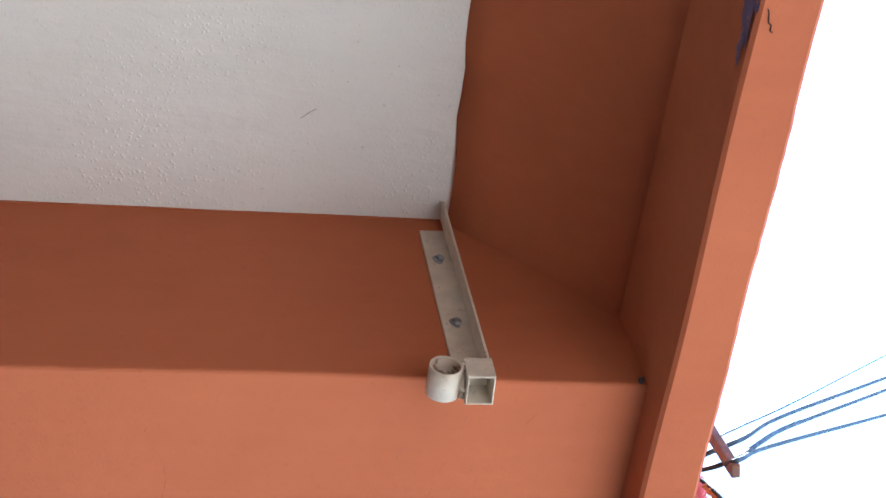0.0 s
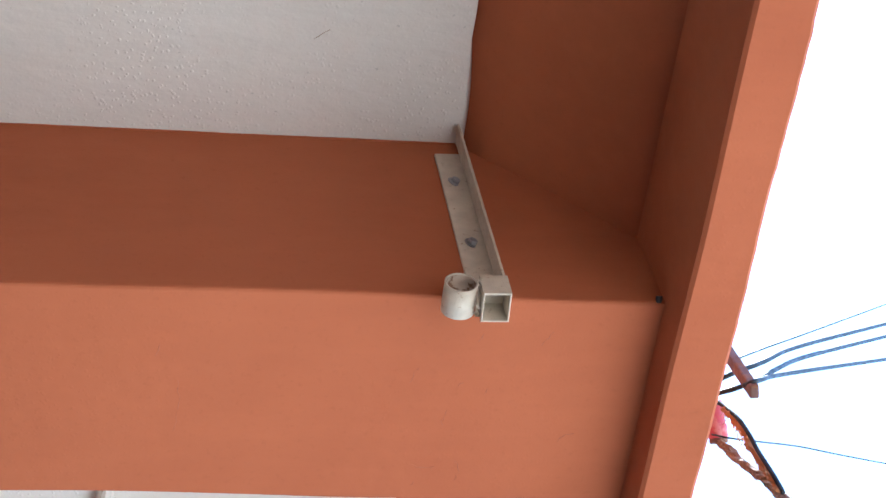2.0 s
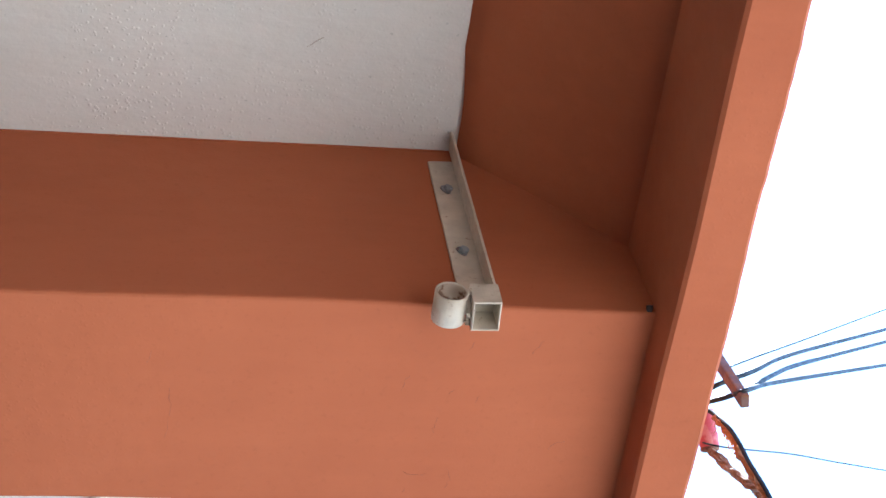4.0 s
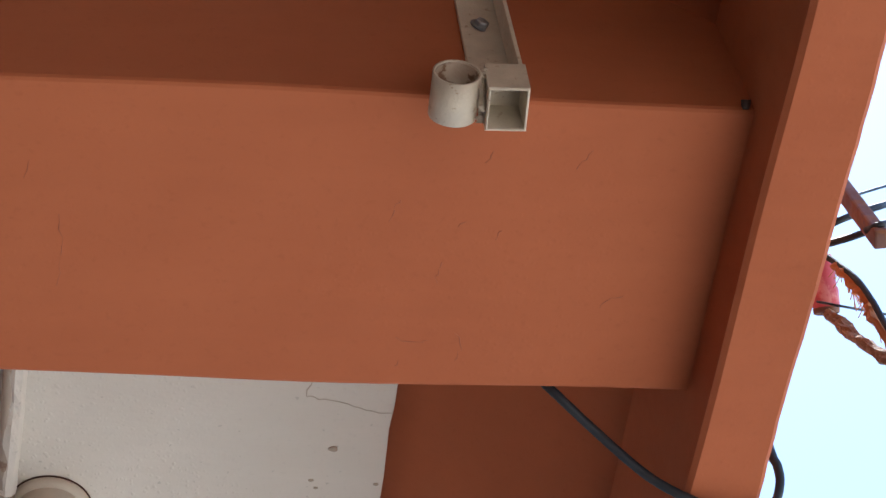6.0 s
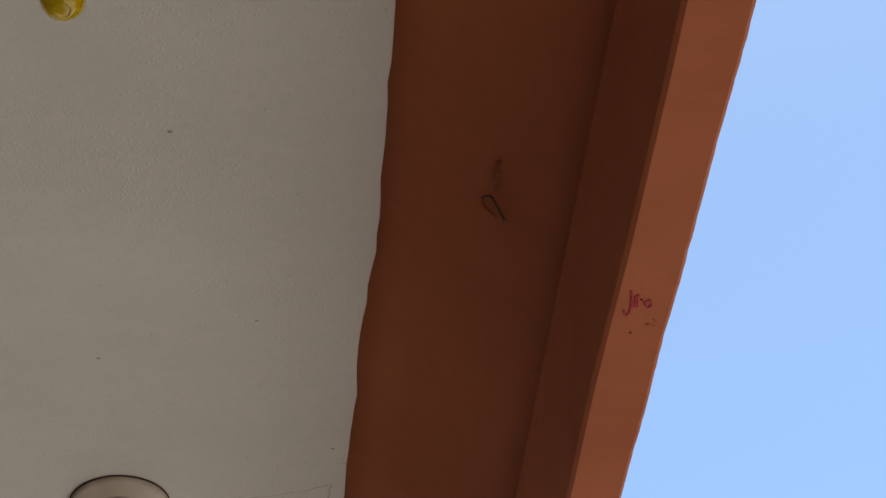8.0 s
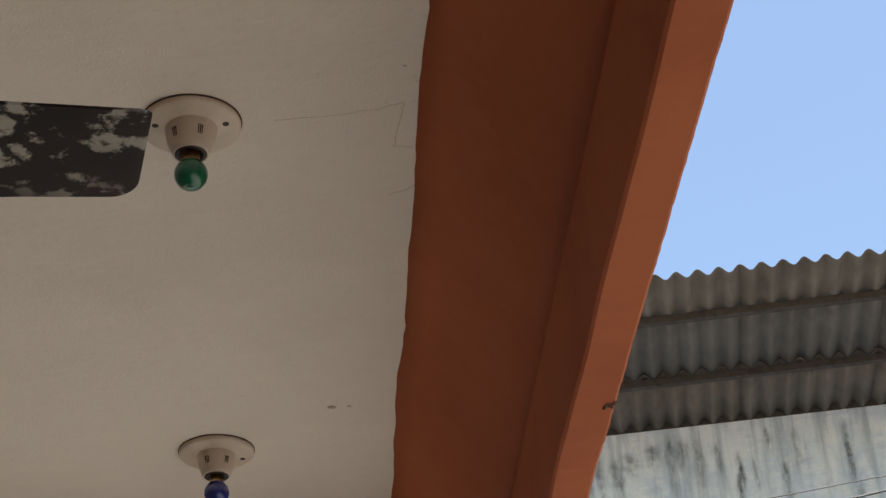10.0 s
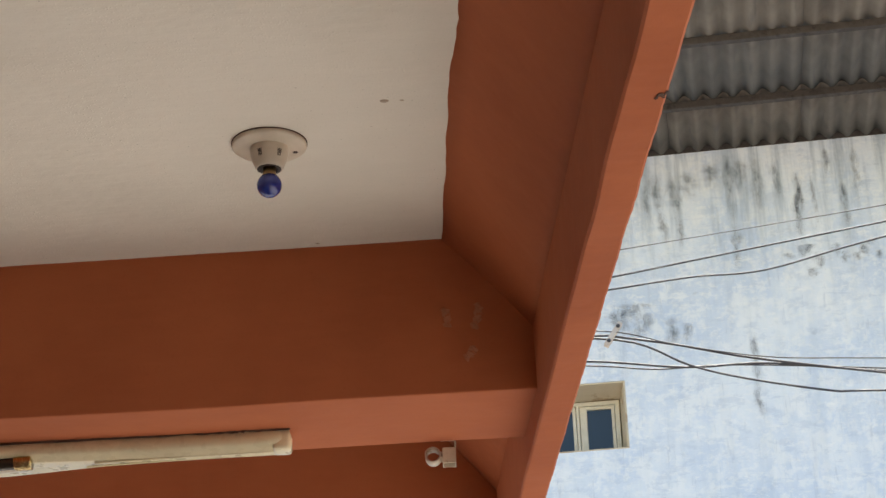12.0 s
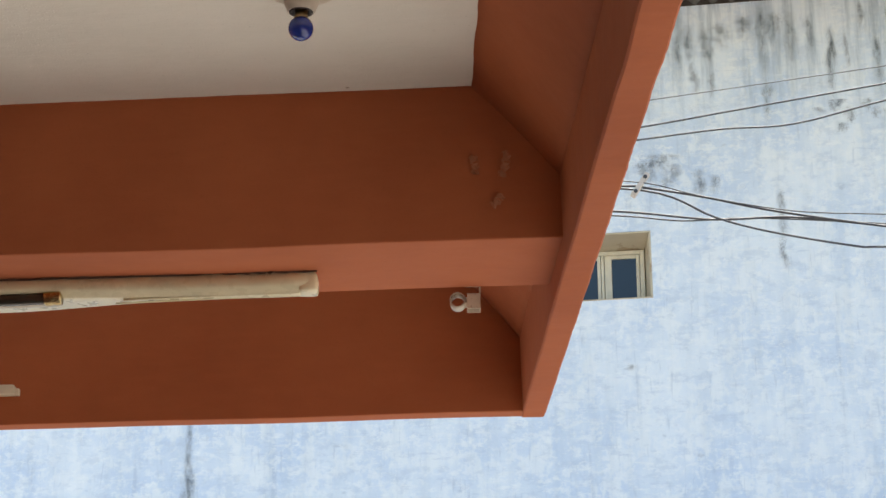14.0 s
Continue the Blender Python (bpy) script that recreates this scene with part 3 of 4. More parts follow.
# ---- ceiling fan, at rest ----
def fan():
    """A three-bladed ceiling fan on a long rod; the blades taper towards square tips with one rounded corner."""
    hub = Vector((-0.890, 1.313, 2.45))
    top = thing("ceiling_fan", (hub.x, hub.y, H), "dark brown ceiling fan with worn dusty blades", "fan")
    d = hub.z - H
    part("canopy", spun([(0.012, -0.075), (0.05, -0.06), (0.062, -0.015), (0.062, -0.001)], 32), M_BLADE, top, "", True)
    part("down_rod", spun([(0.0125, -0.01), (0.0125, d + 0.06)], 20), M_BLADE, top, "", True)
    part("motor", spun([(0.02, d + 0.075), (0.07, d + 0.062), (0.105, d + 0.035), (0.112, d + 0.0), (0.10, d - 0.035), (0.06, d - 0.055), (0.01, d - 0.06)], 40), M_BLADE, top, "rounded dark motor housing", True)

    def half(u):
        return 0.055 + 0.014 * math.sin(math.pi * min(1, u * 1.25)) - 0.010 * u * u

    for k in range(3):
        x0, x1, th, n = 0.16, 0.600, 0.002, 28
        near, far = [], []
        for i in range(n + 1):
            u = i / 16 * 0.959 if i <= 16 else 0.959 + 0.041 * math.sin(math.pi / 2 * (i - 16) / 12)
            x, w = x0 + (x1 - x0) * u, half(u)
            cut = max(0.0, x - (x1 - 0.018)) / 0.018
            tip = max(0.0, x - (x1 - 0.006)) / 0.006
            near.append((x + 0.006 * cut, -w + 0.004 * tip * tip))
            far.append((x, w - 0.018 * (1 - math.sqrt(max(0.0, 1 - cut * cut)))))
        outline = near + far[::-1]
        bm = bmesh.new()
        low = [bm.verts.new((x, y, 0.004 * (1 - (y / 0.064) ** 2))) for x, y in outline]
        high = [bm.verts.new((x, y, 0.004 * (1 - (y / 0.064) ** 2) + th)) for x, y in outline]
        m = len(outline)
        for i in range(m):
            bm.faces.new((low[i], low[(i + 1) % m], high[(i + 1) % m], high[i]))
        for i in range(n):
            bm.faces.new((low[i], low[m - 1 - i], low[m - 2 - i], low[i + 1]))
            bm.faces.new((high[i], high[i + 1], high[m - 2 - i], high[m - 1 - i]))
        blade = part("blade", bm, M_BLADE, top, "dark blade with pale worn patches")
        blade.matrix_basis = pose(0, 0, d, 0, 0, 8 + 120 * k)
        part("blade_arm", box((0.09, -0.022, -0.004), (0.20, 0.022, 0.0), 0.001), M_BLADE, blade)


fan()


# ---- light fitting under the far beam ----
def light_fitting():
    """A long moulded housing: a flat back, a raised spine with a groove, wider where the lamp tube begins."""
    top = thing("light_fitting", (-0.468, 4.317, ZB), "yellowed plastic tube light fitting under the beam", "light fitting")
    rings = []
    n = 48
    for i in range(n + 1):
        x = -1.35 * i / n
        s = min(1.0, max(0.0, (-x - 0.26) / 0.42))
        s = s * s * (3 - 2 * s)
        near, far, h, e = 0.064 + 0.004 * s, 0.070 * s, 0.038 - 0.006 * s, 0.007
        c = MY * x
        k = 0.0 if i else 0.010
        rings.append([(x, c - near + k, 0.0), (x, c - near + k, -h * 0.55), (x, c - near + k + e * 0.5, -h * 0.78), (x, c - near * 0.62, -h * 0.86), (x, c - near * 0.58, -h * 0.98), (x, c - near * 0.40, -h),
                      (x, c + far - e - k, -h), (x, c + far - k, -h + e), (x, c + far - k, 0.0)])
    body = part("housing", loft(rings), M_FIT, top, "long cream plastic housing widening at the middle", True)
    part("rib", tube([(-0.035, -0.031, -0.0375), (-0.20, -0.031 - MY * 0.2, -0.0375), (-0.40, -0.031 - MY * 0.4, -0.040)], 0.0026, 8), M_FIT, body, "raised moulded rib", True)
    part("rib", tube([(-0.035, -0.012, -0.0375), (-0.20, -0.012 - MY * 0.2, -0.0378), (-0.42, -0.010 - MY * 0.42, -0.041)], 0.0020, 8), M_FIT, body, "raised moulded rib", True)
    part("end_cap", box((-0.034, -0.058, -0.0405), (0.003, -0.004, -0.002), 0.007), M_FIT, top, "stained moulded end cap", True)
    # Ragged dark line along the housing's near edge.
    part("edge_line", tube([(0.003, -0.062, -0.001), (-0.08, -0.067 - MY * 0.08, -0.001), (-0.12, -0.066 - MY * 0.12, -0.001), (-0.2, -0.065 - MY * 0.2, -0.001), (-0.45, -0.067 - MY * 0.45, -0.001), (-0.7, -0.069 - MY * 0.7, -0.001)], 0.0028, 6, 1.4, 8), M_SOOT_SHADE, top, "dark uneven line along the fitting")
    part("recess", tube([(-0.545, -0.012 - MY * 0.545, -0.030), (-0.8, -0.006 - MY * 0.8, -0.030), (-1.34, -MY * 1.34, -0.030)], 0.0145, 12), M_PLASTIC, top, "pale reflector behind the lamp tube", True)
    lamp_tube = part("tube", tube([(-0.545, -0.046 - MY * 0.545, -0.036), (-0.8, -0.040 - MY * 0.8, -0.037), (-1.34, -0.036 - MY * 1.34, -0.037)], 0.0125, 20), M_TUBE, top, "dark unlit lamp tube", True)
    part("cap", tube([(-0.527, -0.047 - MY * 0.527, -0.0355), (-0.542, -0.047 - MY * 0.542, -0.0358), (-0.560, -0.046 - MY * 0.56, -0.036)], 0.0165, 20, 0.10), M_FOIL, lamp_tube, "crumpled shiny brass end cap", True)


light_fitting()
for x, y in ((-0.791, 4.283), (-0.750, 4.281)):
    blot = part("soot_mark", spun([(0.014, 0.0005), (0.015, -0.0022), (0.006, -0.003)], 14), M_SOOT_SHADE)
    blot.location = (x, y, ZB)
    blot.scale = (1.0, 0.6, 1)
    tagged(blot, "dark soot mark on the beam underside", "soot mark", "soot marks")
cleat = thing("cleat", (-1.305, YE - MY * 1.305, 3.005), "small beige wooden cleat on the end drop", "cleat")
part("block", box((-0.30, -0.024, -0.0125), (-0.012, 0.006, 0.0125), 0.0015), M_WOOD, cleat)
part("tip", box((-0.0118, -0.018, -0.0125), (0.0, 0.006, 0.004), 0.001), M_WOOD, cleat)


# ---- loose cable, chalk marks and nail ----
loop = thing("loose_cable", (0.06, Y1F, ZB), "black sheathed cable looping under the edge drop", "cable")
part("strand", tube([Vector(p) - Vector((0.06, Y1F, ZB)) for p in ((0.0302, 1.2242, 3.0400), (0.0472, 1.2222, 3.0100), (0.0572, 1.2182, 2.9860), (0.0924, 1.2433, 2.9660), (0.1293, 1.2658, 2.9440), (0.1588, 1.2748, 2.9280), (0.1856, 1.2817, 2.9225), (0.2155, 1.2859, 2.9225), (0.2295, 1.2804, 2.9280), (0.2359, 1.2730, 2.9430), (0.2354, 1.2667, 2.9550), (0.2333, 1.2651, 2.9650), (0.2313, 1.2571, 2.9850), (0.2323, 1.2311, 3.0300), (0.2363, 1.1311, 3.1000))], 0.0037, 14), M_CABLE, loop, "", True)


def nail_hook():
    y = 1.881
    spot = (fx(0.1019, y), y, H - (H - ZS) * 0.1019 / XT)
    top = thing("nail_hook", spot, "bent rusty nail in chipped plaster of the slope", "nail")
    part("shank", tube([(-0.0095, 0.012, 0.010), (-0.007, 0.0, 0.002), (-0.002, -0.006, -0.006), (0.005, 0.004, -0.014), (0.011, 0.016, -0.018)], 0.0014, 8), M_SOOT_SHADE, top)
    part("head", spun([(0.0022, -0.0012), (0.0026, 0.0), (0.0018, 0.0014)], 10), M_RUST, top).location = (0.0115, 0.017, -0.0185)
    part("scar", tube([(0.003, -0.012, -0.002), (0.001, -0.026, -0.001), (0.003, -0.040, -0.003)], 0.0016, 7, 1.5), M_CRACK, top, "ragged plaster scar")
    part("scar", tube([(0.001, -0.048, 0.0), (0.003, -0.056, -0.002)], 0.0022, 7, 1.2), M_CRACK, top)
    part("scar", tube([(-0.010, 0.014, 0.010), (-0.006, 0.022, 0.006), (0.004, 0.024, -0.006)], 0.0013, 7, 1.2), M_CRACK, top)


nail_hook()


def smear(name, strokes, z, mat, words, category, group="", width=0.0012):
    at = Vector((*strokes[0][0], z))
    top = thing(name, at, words, category, group)
    for s in strokes:
        bm = tube([Vector((x, y, z + 0.0004)) - at for x, y in s], width, 6, 0.9)
        for v in bm.verts:
            v.co.z *= 0.35
        part("stroke", bm, mat, top)


zf = ZF - 0.0012
smear("chalk_mark", [[(0.1524, 1.7364), (0.1548, 1.7502), (0.1542, 1.7662), (0.1511, 1.7706), (0.148, 1.7633)], [(0.1576, 1.7437), (0.158, 1.7597)], [(0.1598, 1.7416), (0.16, 1.759)], [(0.163, 1.7487), (0.1644, 1.7507)], [(0.1708, 1.7495), (0.1678, 1.7542), (0.1709, 1.761), (0.174, 1.7567), (0.1714, 1.75)], [(0.1576, 1.7961), (0.159, 1.7977)]], zf, M_REDCHALK, "faint red chalk scrawl on the edge drop", "chalk mark", width=0.0012)
smear("scuff_mark", [[(0.1715, 1.7862), (0.1762, 1.7848)], [(0.1781, 1.7779), (0.1809, 1.7815)], [(0.1783, 1.7873), (0.1797, 1.7889)]], zf, M_CRACK, "dark flecks on the edge drop underside", "scuff", width=0.0008)
smear("scrape_mark", [[(0.1347, 2.7494), (0.1392, 2.7338), (0.1448, 2.739), (0.1487, 2.7266)], [(0.1396, 2.7386), (0.1461, 2.7455)]], zf, M_SOOT_SHADE, "dark scrape on the edge drop underside", "scrape", width=0.002)


def violet_stain():
    """A chipped violet patch low on the inner face, with a crack running from it along the underside."""
    y, z = 0.542, 2.941
    top = thing("paint_stain", (fx(XB, y) - 0.0045, y, z), "dark violet stain on chipped plaster of the edge drop", "stain")
    for k, (dy, dz, ry, rz) in enumerate(((0.0, 0.004, 0.030, 0.012), (-0.035, -0.004, 0.026, 0.014), (0.026, 0.010, 0.018, 0.006))):
        bm = bmesh.new()
        n = 40
        mid = bm.verts.new((-0.0010, dy, dz))
        ring = []
        for i in range(n):
            a = 2 * math.pi * i / n
            r = 1 + 0.6 * noise.noise(Vector((math.cos(a) * 1.6, math.sin(a) * 1.6, 2.0 + k))) + 0.35 * noise.noise(Vector((math.cos(a) * 5, math.sin(a) * 5, 7.0 + k)))
            ring.append(bm.verts.new((0.0009, dy + ry * r * math.cos(a), dz + rz * r * math.sin(a))))
        for i in range(n):
            bm.faces.new((mid, ring[i], ring[(i + 1) % n]))
        part("patch", bm, M_STAIN, top)
    at = Vector(top.location)
    part("crack", crack([Vector((x, yy, ZF - 0.0005)) - at for x, yy in [(0.203, 0.526), (0.207, 0.539), (0.211, 0.548)]], 0.0008, seed=50), M_SOOT_SHADE, top, "dark crack")


violet_stain()
for x, z, h, turn in ((-0.085, 3.135, 0.055, 8), (-0.145, 3.135, 0.04, -12), (-0.10, 3.06, 0.03, 30)):
    scuff = part("plaster_scuff", tube([(0, 0, h / 2), (0.004, 0, 0.0), (-0.003, 0, -h / 2)], 0.006, 8, 1.6), M_SCUFF)
    scuff.matrix_basis = pose(x, Y3 + MY * x + 0.001, z, 0, turn, 0) @ Matrix.Diagonal((1, 0.25, 1, 1))
    tagged(scuff, "pale rubbed scuff on the terracotta beam", "scuff", "beam scuffs")
# Small dark knob put in for a smudge in the beam corner.
plug = part("corner_smudge", spun([(0.0036, 0.002), (0.0034, -0.003), (0.002, -0.005)], 12), M_DARK)
plug.matrix_basis = pose(XT - 0.003, Y1 + M1 * XT - 0.004, ZB + 0.004, 60, 0, 0)
tagged(plug, "small dark smudge in the beam corner", "plug")


# ---- service cables and fittings outside the edge drop ----
def service_bracket():
    top = thing("service_bracket", (0.29, 1.07, 3.06), "rusty steel cross arm holding service cables", "bracket")
    a, b = Vector((-0.0150, 0.0050, 0.0017)), Vector((-0.0180, -0.0214, -0.1115))
    q = (b - a).to_track_quat("Z", "Y").to_matrix().to_4x4()
    bm = box((-0.005, -0.0075, 0), (0.005, 0.0075, (b - a).length), 0.002)
    bm.transform(Matrix.Translation(a) @ q)
    part("arm", bm, M_RUST, top)
    part("stay", tube([(-0.0150, 0.0050, 0.0017), (-0.03, 0.0130, 0.0137), (-0.085, 0.0210, 0.0217)], 0.006, 10), M_RUST, top)
    return top


service_bracket()
CABLES = [("thin black service wire", 0.0011, [(0.270, 1.061, 3.023), (0.330, 1.097, 3.098), (0.450, 1.189, 3.268), (0.800, 1.524, 3.843)]),
          ("thick black service cable", 0.0029, [(0.262, 1.112, 3.051), (0.275, 1.092, 3.040), (0.330, 1.109, 3.090), (0.450, 1.228, 3.294), (0.800, 1.548, 3.825)]),
          ("thick black service cable", 0.0029, [(0.262, 1.121, 3.045), (0.275, 1.091, 3.014), (0.300, 1.080, 3.016), (0.360, 1.134, 3.115), (0.470, 1.247, 3.302), (0.800, 1.564, 3.814)]),
          ("thick black service cable", 0.0029, [(0.268, 1.055, 2.970), (0.285, 1.051, 2.974), (0.400, 1.189, 3.182), (0.800, 1.593, 3.794)]),
          ("thin blue-black wire", 0.0011, [(0.262, 1.155, 3.019), (0.275, 1.142, 2.995), (0.330, 1.192, 3.055), (0.450, 1.327, 3.223), (0.600, 1.500, 3.431), (0.800, 1.724, 3.700)])]
CABLES = [(words, r, [Vector(p) for p in pts] + [Vector(pts[-1]).lerp(Vector(pts[-2]), -k) for k in (1.5, 6)]) for words, r, pts in CABLES]
for words, r, pts in CABLES:
    top = thing("service_cable", pts[0], words + " running off into the open", "cable", "service cables")
    part("strand", tube([Vector(p) - Vector(pts[0]) for p in pts], r, 8), M_CABLE, top, "", True)


def stay_rope():
    at, end = Vector((0.2700, 1.1437, 3.0447)), Vector((0.2720, 1.1650, 3.0236))
    top = thing("stay_insulator", at, "faded red plastic insulator with a frayed tied rope", "insulator")
    q = (end - at).to_track_quat("Z", "Y").to_matrix().to_4x4()
    n = (end - at).length
    bm = spun([(0.0080, -0.012), (0.0095, -0.009), (0.0095, n * 0.42), (0.0108, n * 0.5), (0.0108, n * 0.92), (0.0098, n)], 24)
    bm.transform(q)
    part("body", bm, M_PINK, top, "faded red ribbed insulator body", True)
    bm = spun([(0.0100, n * 0.97), (0.0104, n * 1.02), (0.0100, n * 1.12), (0.0088, n * 1.14), (0.0080, n * 1.05), (0.003, n * 1.05)], 24)
    bm.transform(q)
    part("collar", bm, M_RUST, top, "dark rusty mouth", True)
    pts = [(0.272, 1.166, 3.022), (0.273, 1.156, 2.993), (0.275, 1.136, 2.941), (0.277, 1.111, 2.886), (0.280, 1.097, 2.842), (0.285, 1.062, 2.734)]
    part("rope", tube([Vector(p) - at for p in pts], 0.0048, 10, 0.8), M_ROPE, top, "twisted dry rope")
    pts = [(0.264, 1.126, 3.042), (0.268, 1.117, 3.019), (0.270, 1.100, 2.972), (0.271, 1.093, 2.935), (0.272, 1.091, 2.905), (0.274, 1.085, 2.861), (0.276, 1.084, 2.831)]
    part("wire", tube([Vector(p) - at for p in pts], 0.0024, 8), M_CABLE, top, "black wire along the rope", True)
    pts = [(0.267, 1.116, 3.012), (0.269, 1.108, 2.983), (0.270, 1.101, 2.950), (0.271, 1.101, 2.923), (0.273, 1.093, 2.875), (0.275, 1.088, 2.840)]
    band = part("tape", tube([Vector(p) - at for p in pts], 0.0034, 8, 1.4), M_FRAY, top, "frayed orange fibre")
    rnd = random.Random(4)
    for i in range(22):
        p = Vector(pts[0]).lerp(Vector(pts[-2]), rnd.random()) - at
        d = Vector((rnd.uniform(-0.2, 0.4), rnd.uniform(0.1, 1), rnd.uniform(-0.9, 0.1))).normalized() * rnd.uniform(0.006, 0.016)
        part("fibre", tube([p, p + d * 0.5 + Vector((0, 0, -0.001)), p + d], 0.0004, 4, 0, 2), M_FRAY, band)


stay_rope()

# ---- overhead wires between the houses ----
A, B = (-1.2, 5.29, 3.5), (0.183, 8.0, 4.843)
OVERHEAD = [("thin grey overhead wire between the houses", 0.0022, [A, B, (0.616, 8, 4.908), (0.973, 8, 4.959), (1.614, 8, 5.051), (2.248, 8, 5.146), (3.330, 8, 5.308), (6, 12.99, 6.5)]),
            ("grey overhead wire between the houses", 0.0042, [A, (0.184, 8, 4.724), (0.574, 8, 4.788), (0.968, 8, 4.859), (1.608, 8, 4.973), (2.249, 8, 5.087), (3.331, 8, 5.277), (6, 12.99, 6.4)]),
            ("grey overhead wire sagging between the houses", 0.0042, [A, (0.185, 8, 4.685), (0.556, 8, 4.731), (0.890, 8, 4.773), (1.193, 8, 4.793), (1.601, 8, 4.899), (2.250, 8, 5.047), (3.331, 8, 5.258), (6, 12.99, 6.3)]),
            ("dark overhead cable held by a clamp", 0.0036, [A, (-0.103, 5.6, 3.653), (0.279, 5.6, 3.650), (0.332, 5.6, 3.645), (0.495, 5.6, 3.616), (0.696, 5.6, 3.571), (1.008, 5.6, 3.521), (1.483, 5.6, 3.456), (2.375, 5.6, 3.359), (6, 12.99, 4.4)]),
            ("dark overhead cable held by a clamp", 0.0032, [A, (-0.103, 5.61, 3.643), (0.331, 5.61, 3.640), (0.530, 5.61, 3.558), (0.681, 5.61, 3.514), (0.910, 5.61, 3.470), (1.004, 5.61, 3.466), (1.483, 5.61, 3.456), (2.374, 5.61, 3.448), (6, 12.99, 4.3)]),
            ("dark slack overhead cable", 0.0034, [A, (-0.103, 5.63, 3.593), (0.258, 5.63, 3.586), (0.522, 5.63, 3.559), (0.744, 5.63, 3.563), (1.009, 5.63, 3.534), (1.482, 5.63, 3.486), (2.374, 5.63, 3.408), (6, 12.99, 4.2)]),
            ("dark slack overhead cable", 0.0024, [A, (-0.102, 5.65, 3.593), (0.258, 5.65, 3.580), (0.442, 5.65, 3.563), (0.610, 5.65, 3.569), (0.788, 5.65, 3.562), (1.010, 5.65, 3.547), (1.482, 5.65, 3.515), (2.374, 5.65, 3.458), (6, 12.99, 4.25)]),
            ("thin dark overhead wire", 0.0018, [A, (-0.103, 5.59, 3.663), (0.292, 5.59, 3.660), (0.495, 5.59, 3.613), (0.739, 5.59, 3.568), (1.005, 5.59, 3.554), (1.481, 5.59, 3.535), (2.373, 5.59, 3.497), (6, 12.99, 4.5)])]
for words, r, pts in OVERHEAD:
    top = thing("overhead_wire", pts[0], words, "wire", "overhead wires")
    part("strand", tube([Vector(p) - Vector(pts[0]) for p in pts], r, 7), M_WIRE, top, "", True)
clamp = thing("wire_clamp", (0.324, 5.6, 3.652), "pale weathered clamp gripping the overhead cables", "clamp")
bm = box((-0.0075, -0.012, -0.04), (0.0075, 0.012, 0.04), 0.003)
bm.transform(pose(0, 0, 0, 0, 34, 0))
part("body", bm, M_CLAMP, clamp)
for s in (-1, 1):
    bm = spun([(0.006, -0.015), (0.006, 0.015), (0.004, 0.018)], 8)
    bm.transform(pose(0.014 * s, 0, 0.021 * s, 90, 0, 0))
    part("bolt", bm, M_WIRE, clamp)

# ---- the neighbouring house ----
WALL_TURN = math.degrees(math.atan(-0.145))
house = thing("neighbour_house", (-0.03, 13.59, 0.01), "old house with blue limewashed wall and cement sheet eaves", "house")
house.rotation_euler = (0, 0, radians(WALL_TURN))
WX0, WX1, WZ0, WZ1, WT, WD = 0.35, 1.154, 5.683, 6.174, 7.862, 0.40   # window opening, wall top, wall thickness


def house_wall():
    bm = box((-16, 0, -0.2), (WX0, WD, WT))
    box((WX1, 0, -0.2), (18, WD, WT), bm=bm)
    box((WX0, 0, -0.2), (WX1, WD, WZ0), bm=bm)
    box((WX0, 0, WZ1), (WX1, 0.3, WT), bm=bm)
    bmesh.ops.remove_doubles(bm, verts=bm.verts, dist=1e-5)
    return bm


part("wall", house_wall(), M_WALL, house, "stained blue limewashed plaster wall")
# Dark board behind the sashes stands in for the unlit room.
win = part("window", box((WX0 + 0.002, 0.36, WZ0 + 0.002), (WX1 - 0.002, 0.39, WZ1 - 0.002)), M_DARK, house, "small cream framed casement window")
FY0, FY1, FXR, FZT = 0.27, 0.33, 1.090, 6.125
for lo, hi in (((WX0, FY0, WZ0), (WX0 + 0.055, FY1, FZT)), ((1.058, FY0, WZ0), (FXR, FY1, FZT)), ((WX0 + 0.055, FY0, FZT - 0.03), (1.058, FY1, FZT)), ((0.783, FY0, WZ0), (0.803, FY1, FZT - 0.03))):
    part("frame", box(lo, hi, 0.004), M_WOOD, win)
part("lintel", loft([[(x, 0.006, WZ1 - 0.002), (x, FY1, WZ1 - 0.002), (x, FY1, FZT), (x, 0.006, WZ1 - 0.012)] for x in (WX0 + 0.001, WX1 - 0.001)]), M_REVEAL, win, "stained cream lintel underside")
part("jamb", loft([[(WX1 - 0.001, 0.006, z), (WX1 - 0.001, FY1, z), (FXR, FY1, z), (WX1 - 0.012, 0.006, z)] for z in (WZ0 + 0.001, WZ1 - 0.013)]), M_REVEAL, win, "stained cream splayed side reveal")
part("sill", box((WX0 + 0.002, -0.004, WZ0 + 0.001), (WX1 - 0.002, 0.10, WZ0 + 0.009), 0.002), M_REVEAL, win, "thin cement sill edge")
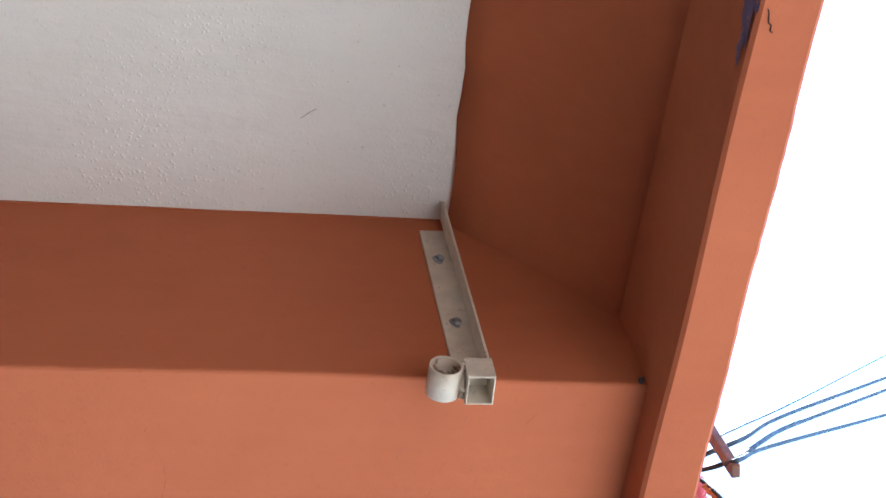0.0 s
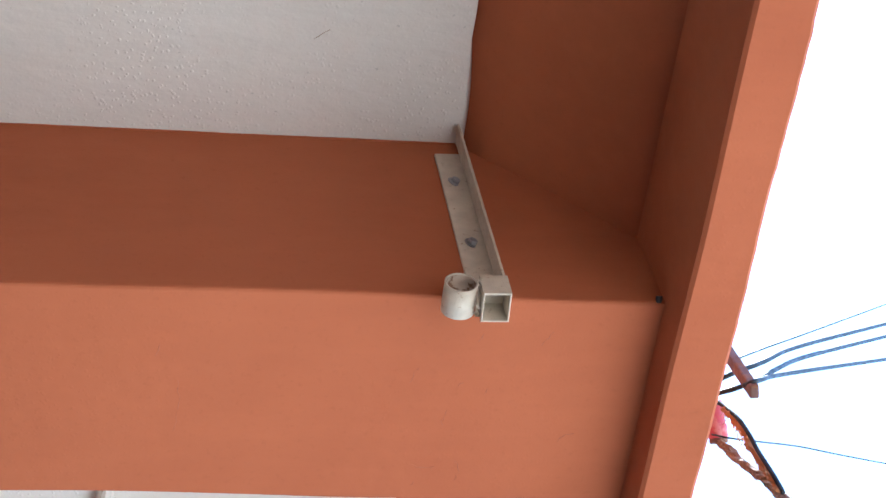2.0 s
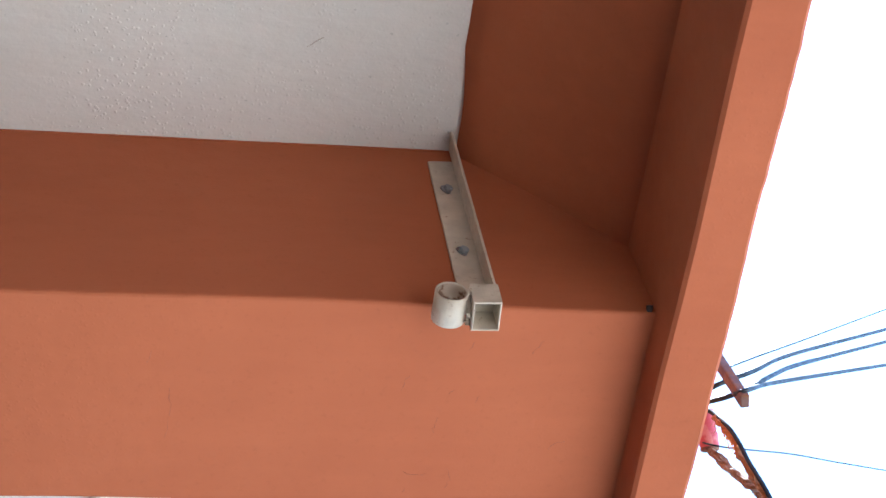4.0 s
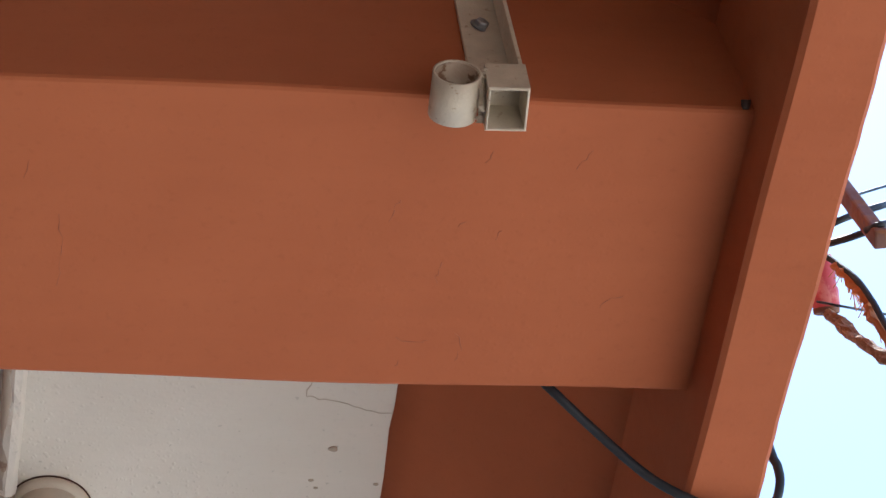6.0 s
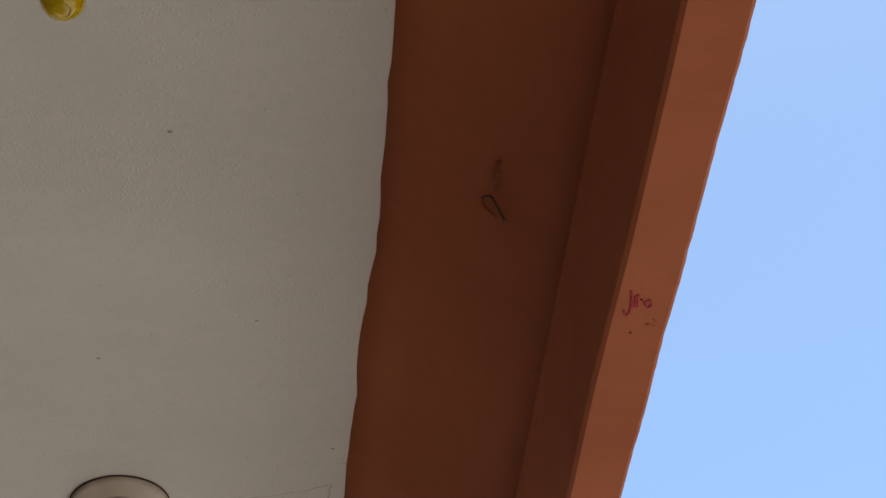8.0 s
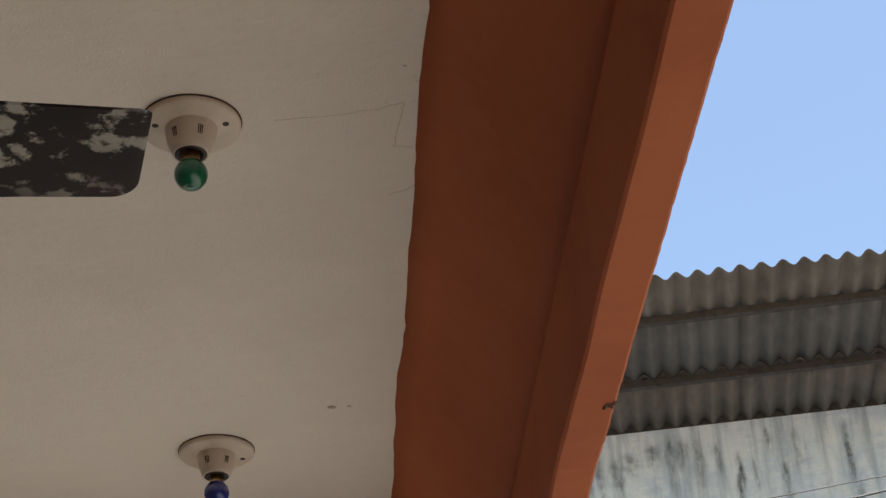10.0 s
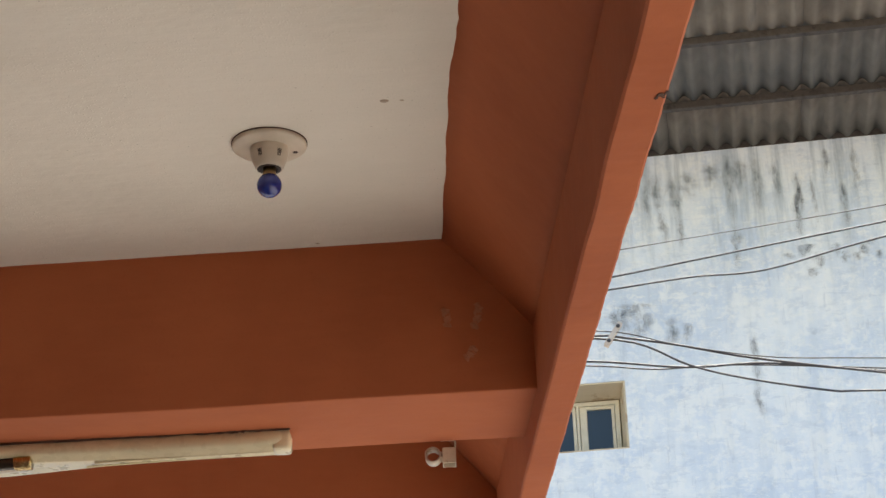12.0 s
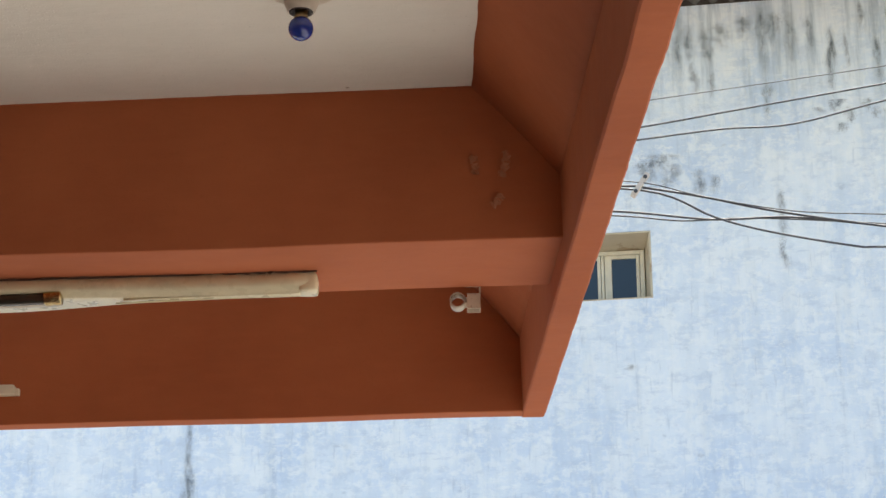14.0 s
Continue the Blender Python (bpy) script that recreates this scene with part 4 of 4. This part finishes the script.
for x0, x1 in ((WX0 + 0.06, 0.779), (0.807, 1.054)):
    sash = part("sash", box((x0, FY0 + 0.008, WZ0 + 0.004), (x0 + 0.050, FY1 - 0.012, FZT - 0.032), 0.003), M_WOOD, win, "cream wooden sash")
    part("rail", box((x1 - 0.024, FY0 + 0.008, WZ0 + 0.004), (x1, FY1 - 0.012, FZT - 0.032), 0.003), M_WOOD, sash)
    part("rail", box((x0 + 0.050, FY0 + 0.008, FZT - 0.058), (x1 - 0.024, FY1 - 0.012, FZT - 0.032), 0.003), M_WOOD, sash)
    part("pane", box((x0 + 0.050, FY0 + 0.022, WZ0 + 0.004), (x1 - 0.024, FY0 + 0.027, FZT - 0.058)), M_PANE, sash, "dark glass pane")


def run_mark(x, z, w, h, seed):
    """A mould run lying on the wall, ragged and fading at its sides and ends."""
    n, cols = 16, (-1.0, -0.45, 0.0, 0.45, 1.0)
    bm = bmesh.new()
    soft = bm.verts.layers.float.new("soft")
    rows = []
    for i in range(n + 1):
        u = i / n
        half = 0.95 * w * (0.75 + 0.5 * noise.noise(Vector((u * 5, seed, 0))))
        c = x + w * 0.4 * noise.noise(Vector((u * 2, seed, 4)))
        row = []
        for k in cols:
            v = bm.verts.new((c + half * k, -0.003, z - h * u))
            v[soft] = (1 - abs(k)) * min(1.0, 4.5 * u, 2.2 * (1 - u)) * (0.8 + 0.5 * noise.noise(Vector((u * 7, seed, k * 2))))
            row.append(v)
        rows.append(row)
    for p, q in zip(rows, rows[1:]):
        for k in range(len(cols) - 1):
            bm.faces.new((p[k], p[k + 1], q[k + 1], q[k]))
    part("mould_mark", bm, M_MOULD, house, "dark mould run on the wall")


rnd = random.Random(12)
MARKS = [(1.48, 7.74, 0.09, 0.36, 6), (1.61, 7.71, 0.09, 0.4, 7), (1.71, 7.73, 0.13, 0.26, 8), (1.51, 7.45, 0.06, 0.32, 9), (1.63, 7.37, 0.05, 0.26, 11), (1.40, 7.65, 0.05, 0.3, 12),
         (2.00, 7.84, 0.07, 0.62, 14), (2.01, 7.28, 0.06, 0.4, 17), (2.20, 7.79, 0.08, 0.5, 18), (2.34, 7.75, 0.06, 0.36, 19), (1.88, 7.78, 0.1, 0.26, 20), (2.08, 7.78, 0.12, 0.3, 21),
         (1.15, 6.71, 0.15, 0.22, 22), (1.31, 6.68, 0.14, 0.26, 23), (1.23, 6.75, 0.24, 0.15, 24), (1.52, 6.62, 0.09, 0.26, 25), (1.62, 6.57, 0.07, 0.18, 26), (2.06, 6.46, 0.06, 0.5, 27),
         (2.06, 6.06, 0.05, 0.26, 28), (0.99, 5.22, 0.09, 0.06, 29), (-2.12, 5.08, 0.05, 0.9, 30), (-2.10, 4.68, 0.06, 0.6, 31), (-2.14, 4.58, 0.07, 0.4, 32)]
for k in range(16):
    MARKS.append((2.60 + rnd.gauss(0, 0.16), 7.00 + rnd.gauss(0, 0.08), rnd.uniform(0.04, 0.10), rnd.uniform(0.05, 0.14), 40 + k))
for k in range(14):
    MARKS.append((rnd.uniform(2.4, 4.2), rnd.uniform(7.35, 7.85), rnd.uniform(0.03, 0.08), rnd.uniform(0.2, 0.6), 60 + k))
for mark in MARKS:
    run_mark(*mark)

# eaves: purlins and rows of corrugated cement sheets
EX0, EX1 = -4.0, 9.0
for off, z, w, h in ((0.805, 7.862, 0.055, 0.05), (1.733, 7.850, 0.055, 0.05)):
    part("purlin", box((EX0, -off - w / 2, z - h), (EX1, -off + w / 2, z), 0.004), M_PURLIN, house, "dark timber purlin")


# Dark filler added to block the sky between wall top and sheets.
part("gap_filler", box((EX0, 0.003, WT + 0.001), (EX1, 0.30, WT + 0.10)), M_PURLIN, house, "dark filler added to close the gap under the sheets")


def sheet_mesh(depth, drop):
    """One sheet of seven waves, outer edge towards -y."""
    pitch, amp, waves, per = 0.1335, 0.025, 7, 10
    rings = []
    for k in range(waves * per + 1):
        x = k * pitch / per
        a = amp * math.cos(2 * math.pi * k / per)
        rings.append([(x, 0, a), (x, -depth, a - drop), (x, -depth, a - drop + 0.007), (x, 0, a + 0.007)])
    return mesh_of(loft(rings), M_SHEET, True)


inner, outer = sheet_mesh(0.83, 0.014), sheet_mesh(1.44, 0.022)
x = EX0
while x < EX1 - 1.0:
    for me, y, z in ((inner, 0.0, WT + 0.027), (outer, -0.785, WT + 0.026)):
        s = new("roof_sheet", me)
        s.parent = house
        s.location = (x, y, z)
    x += 0.9345
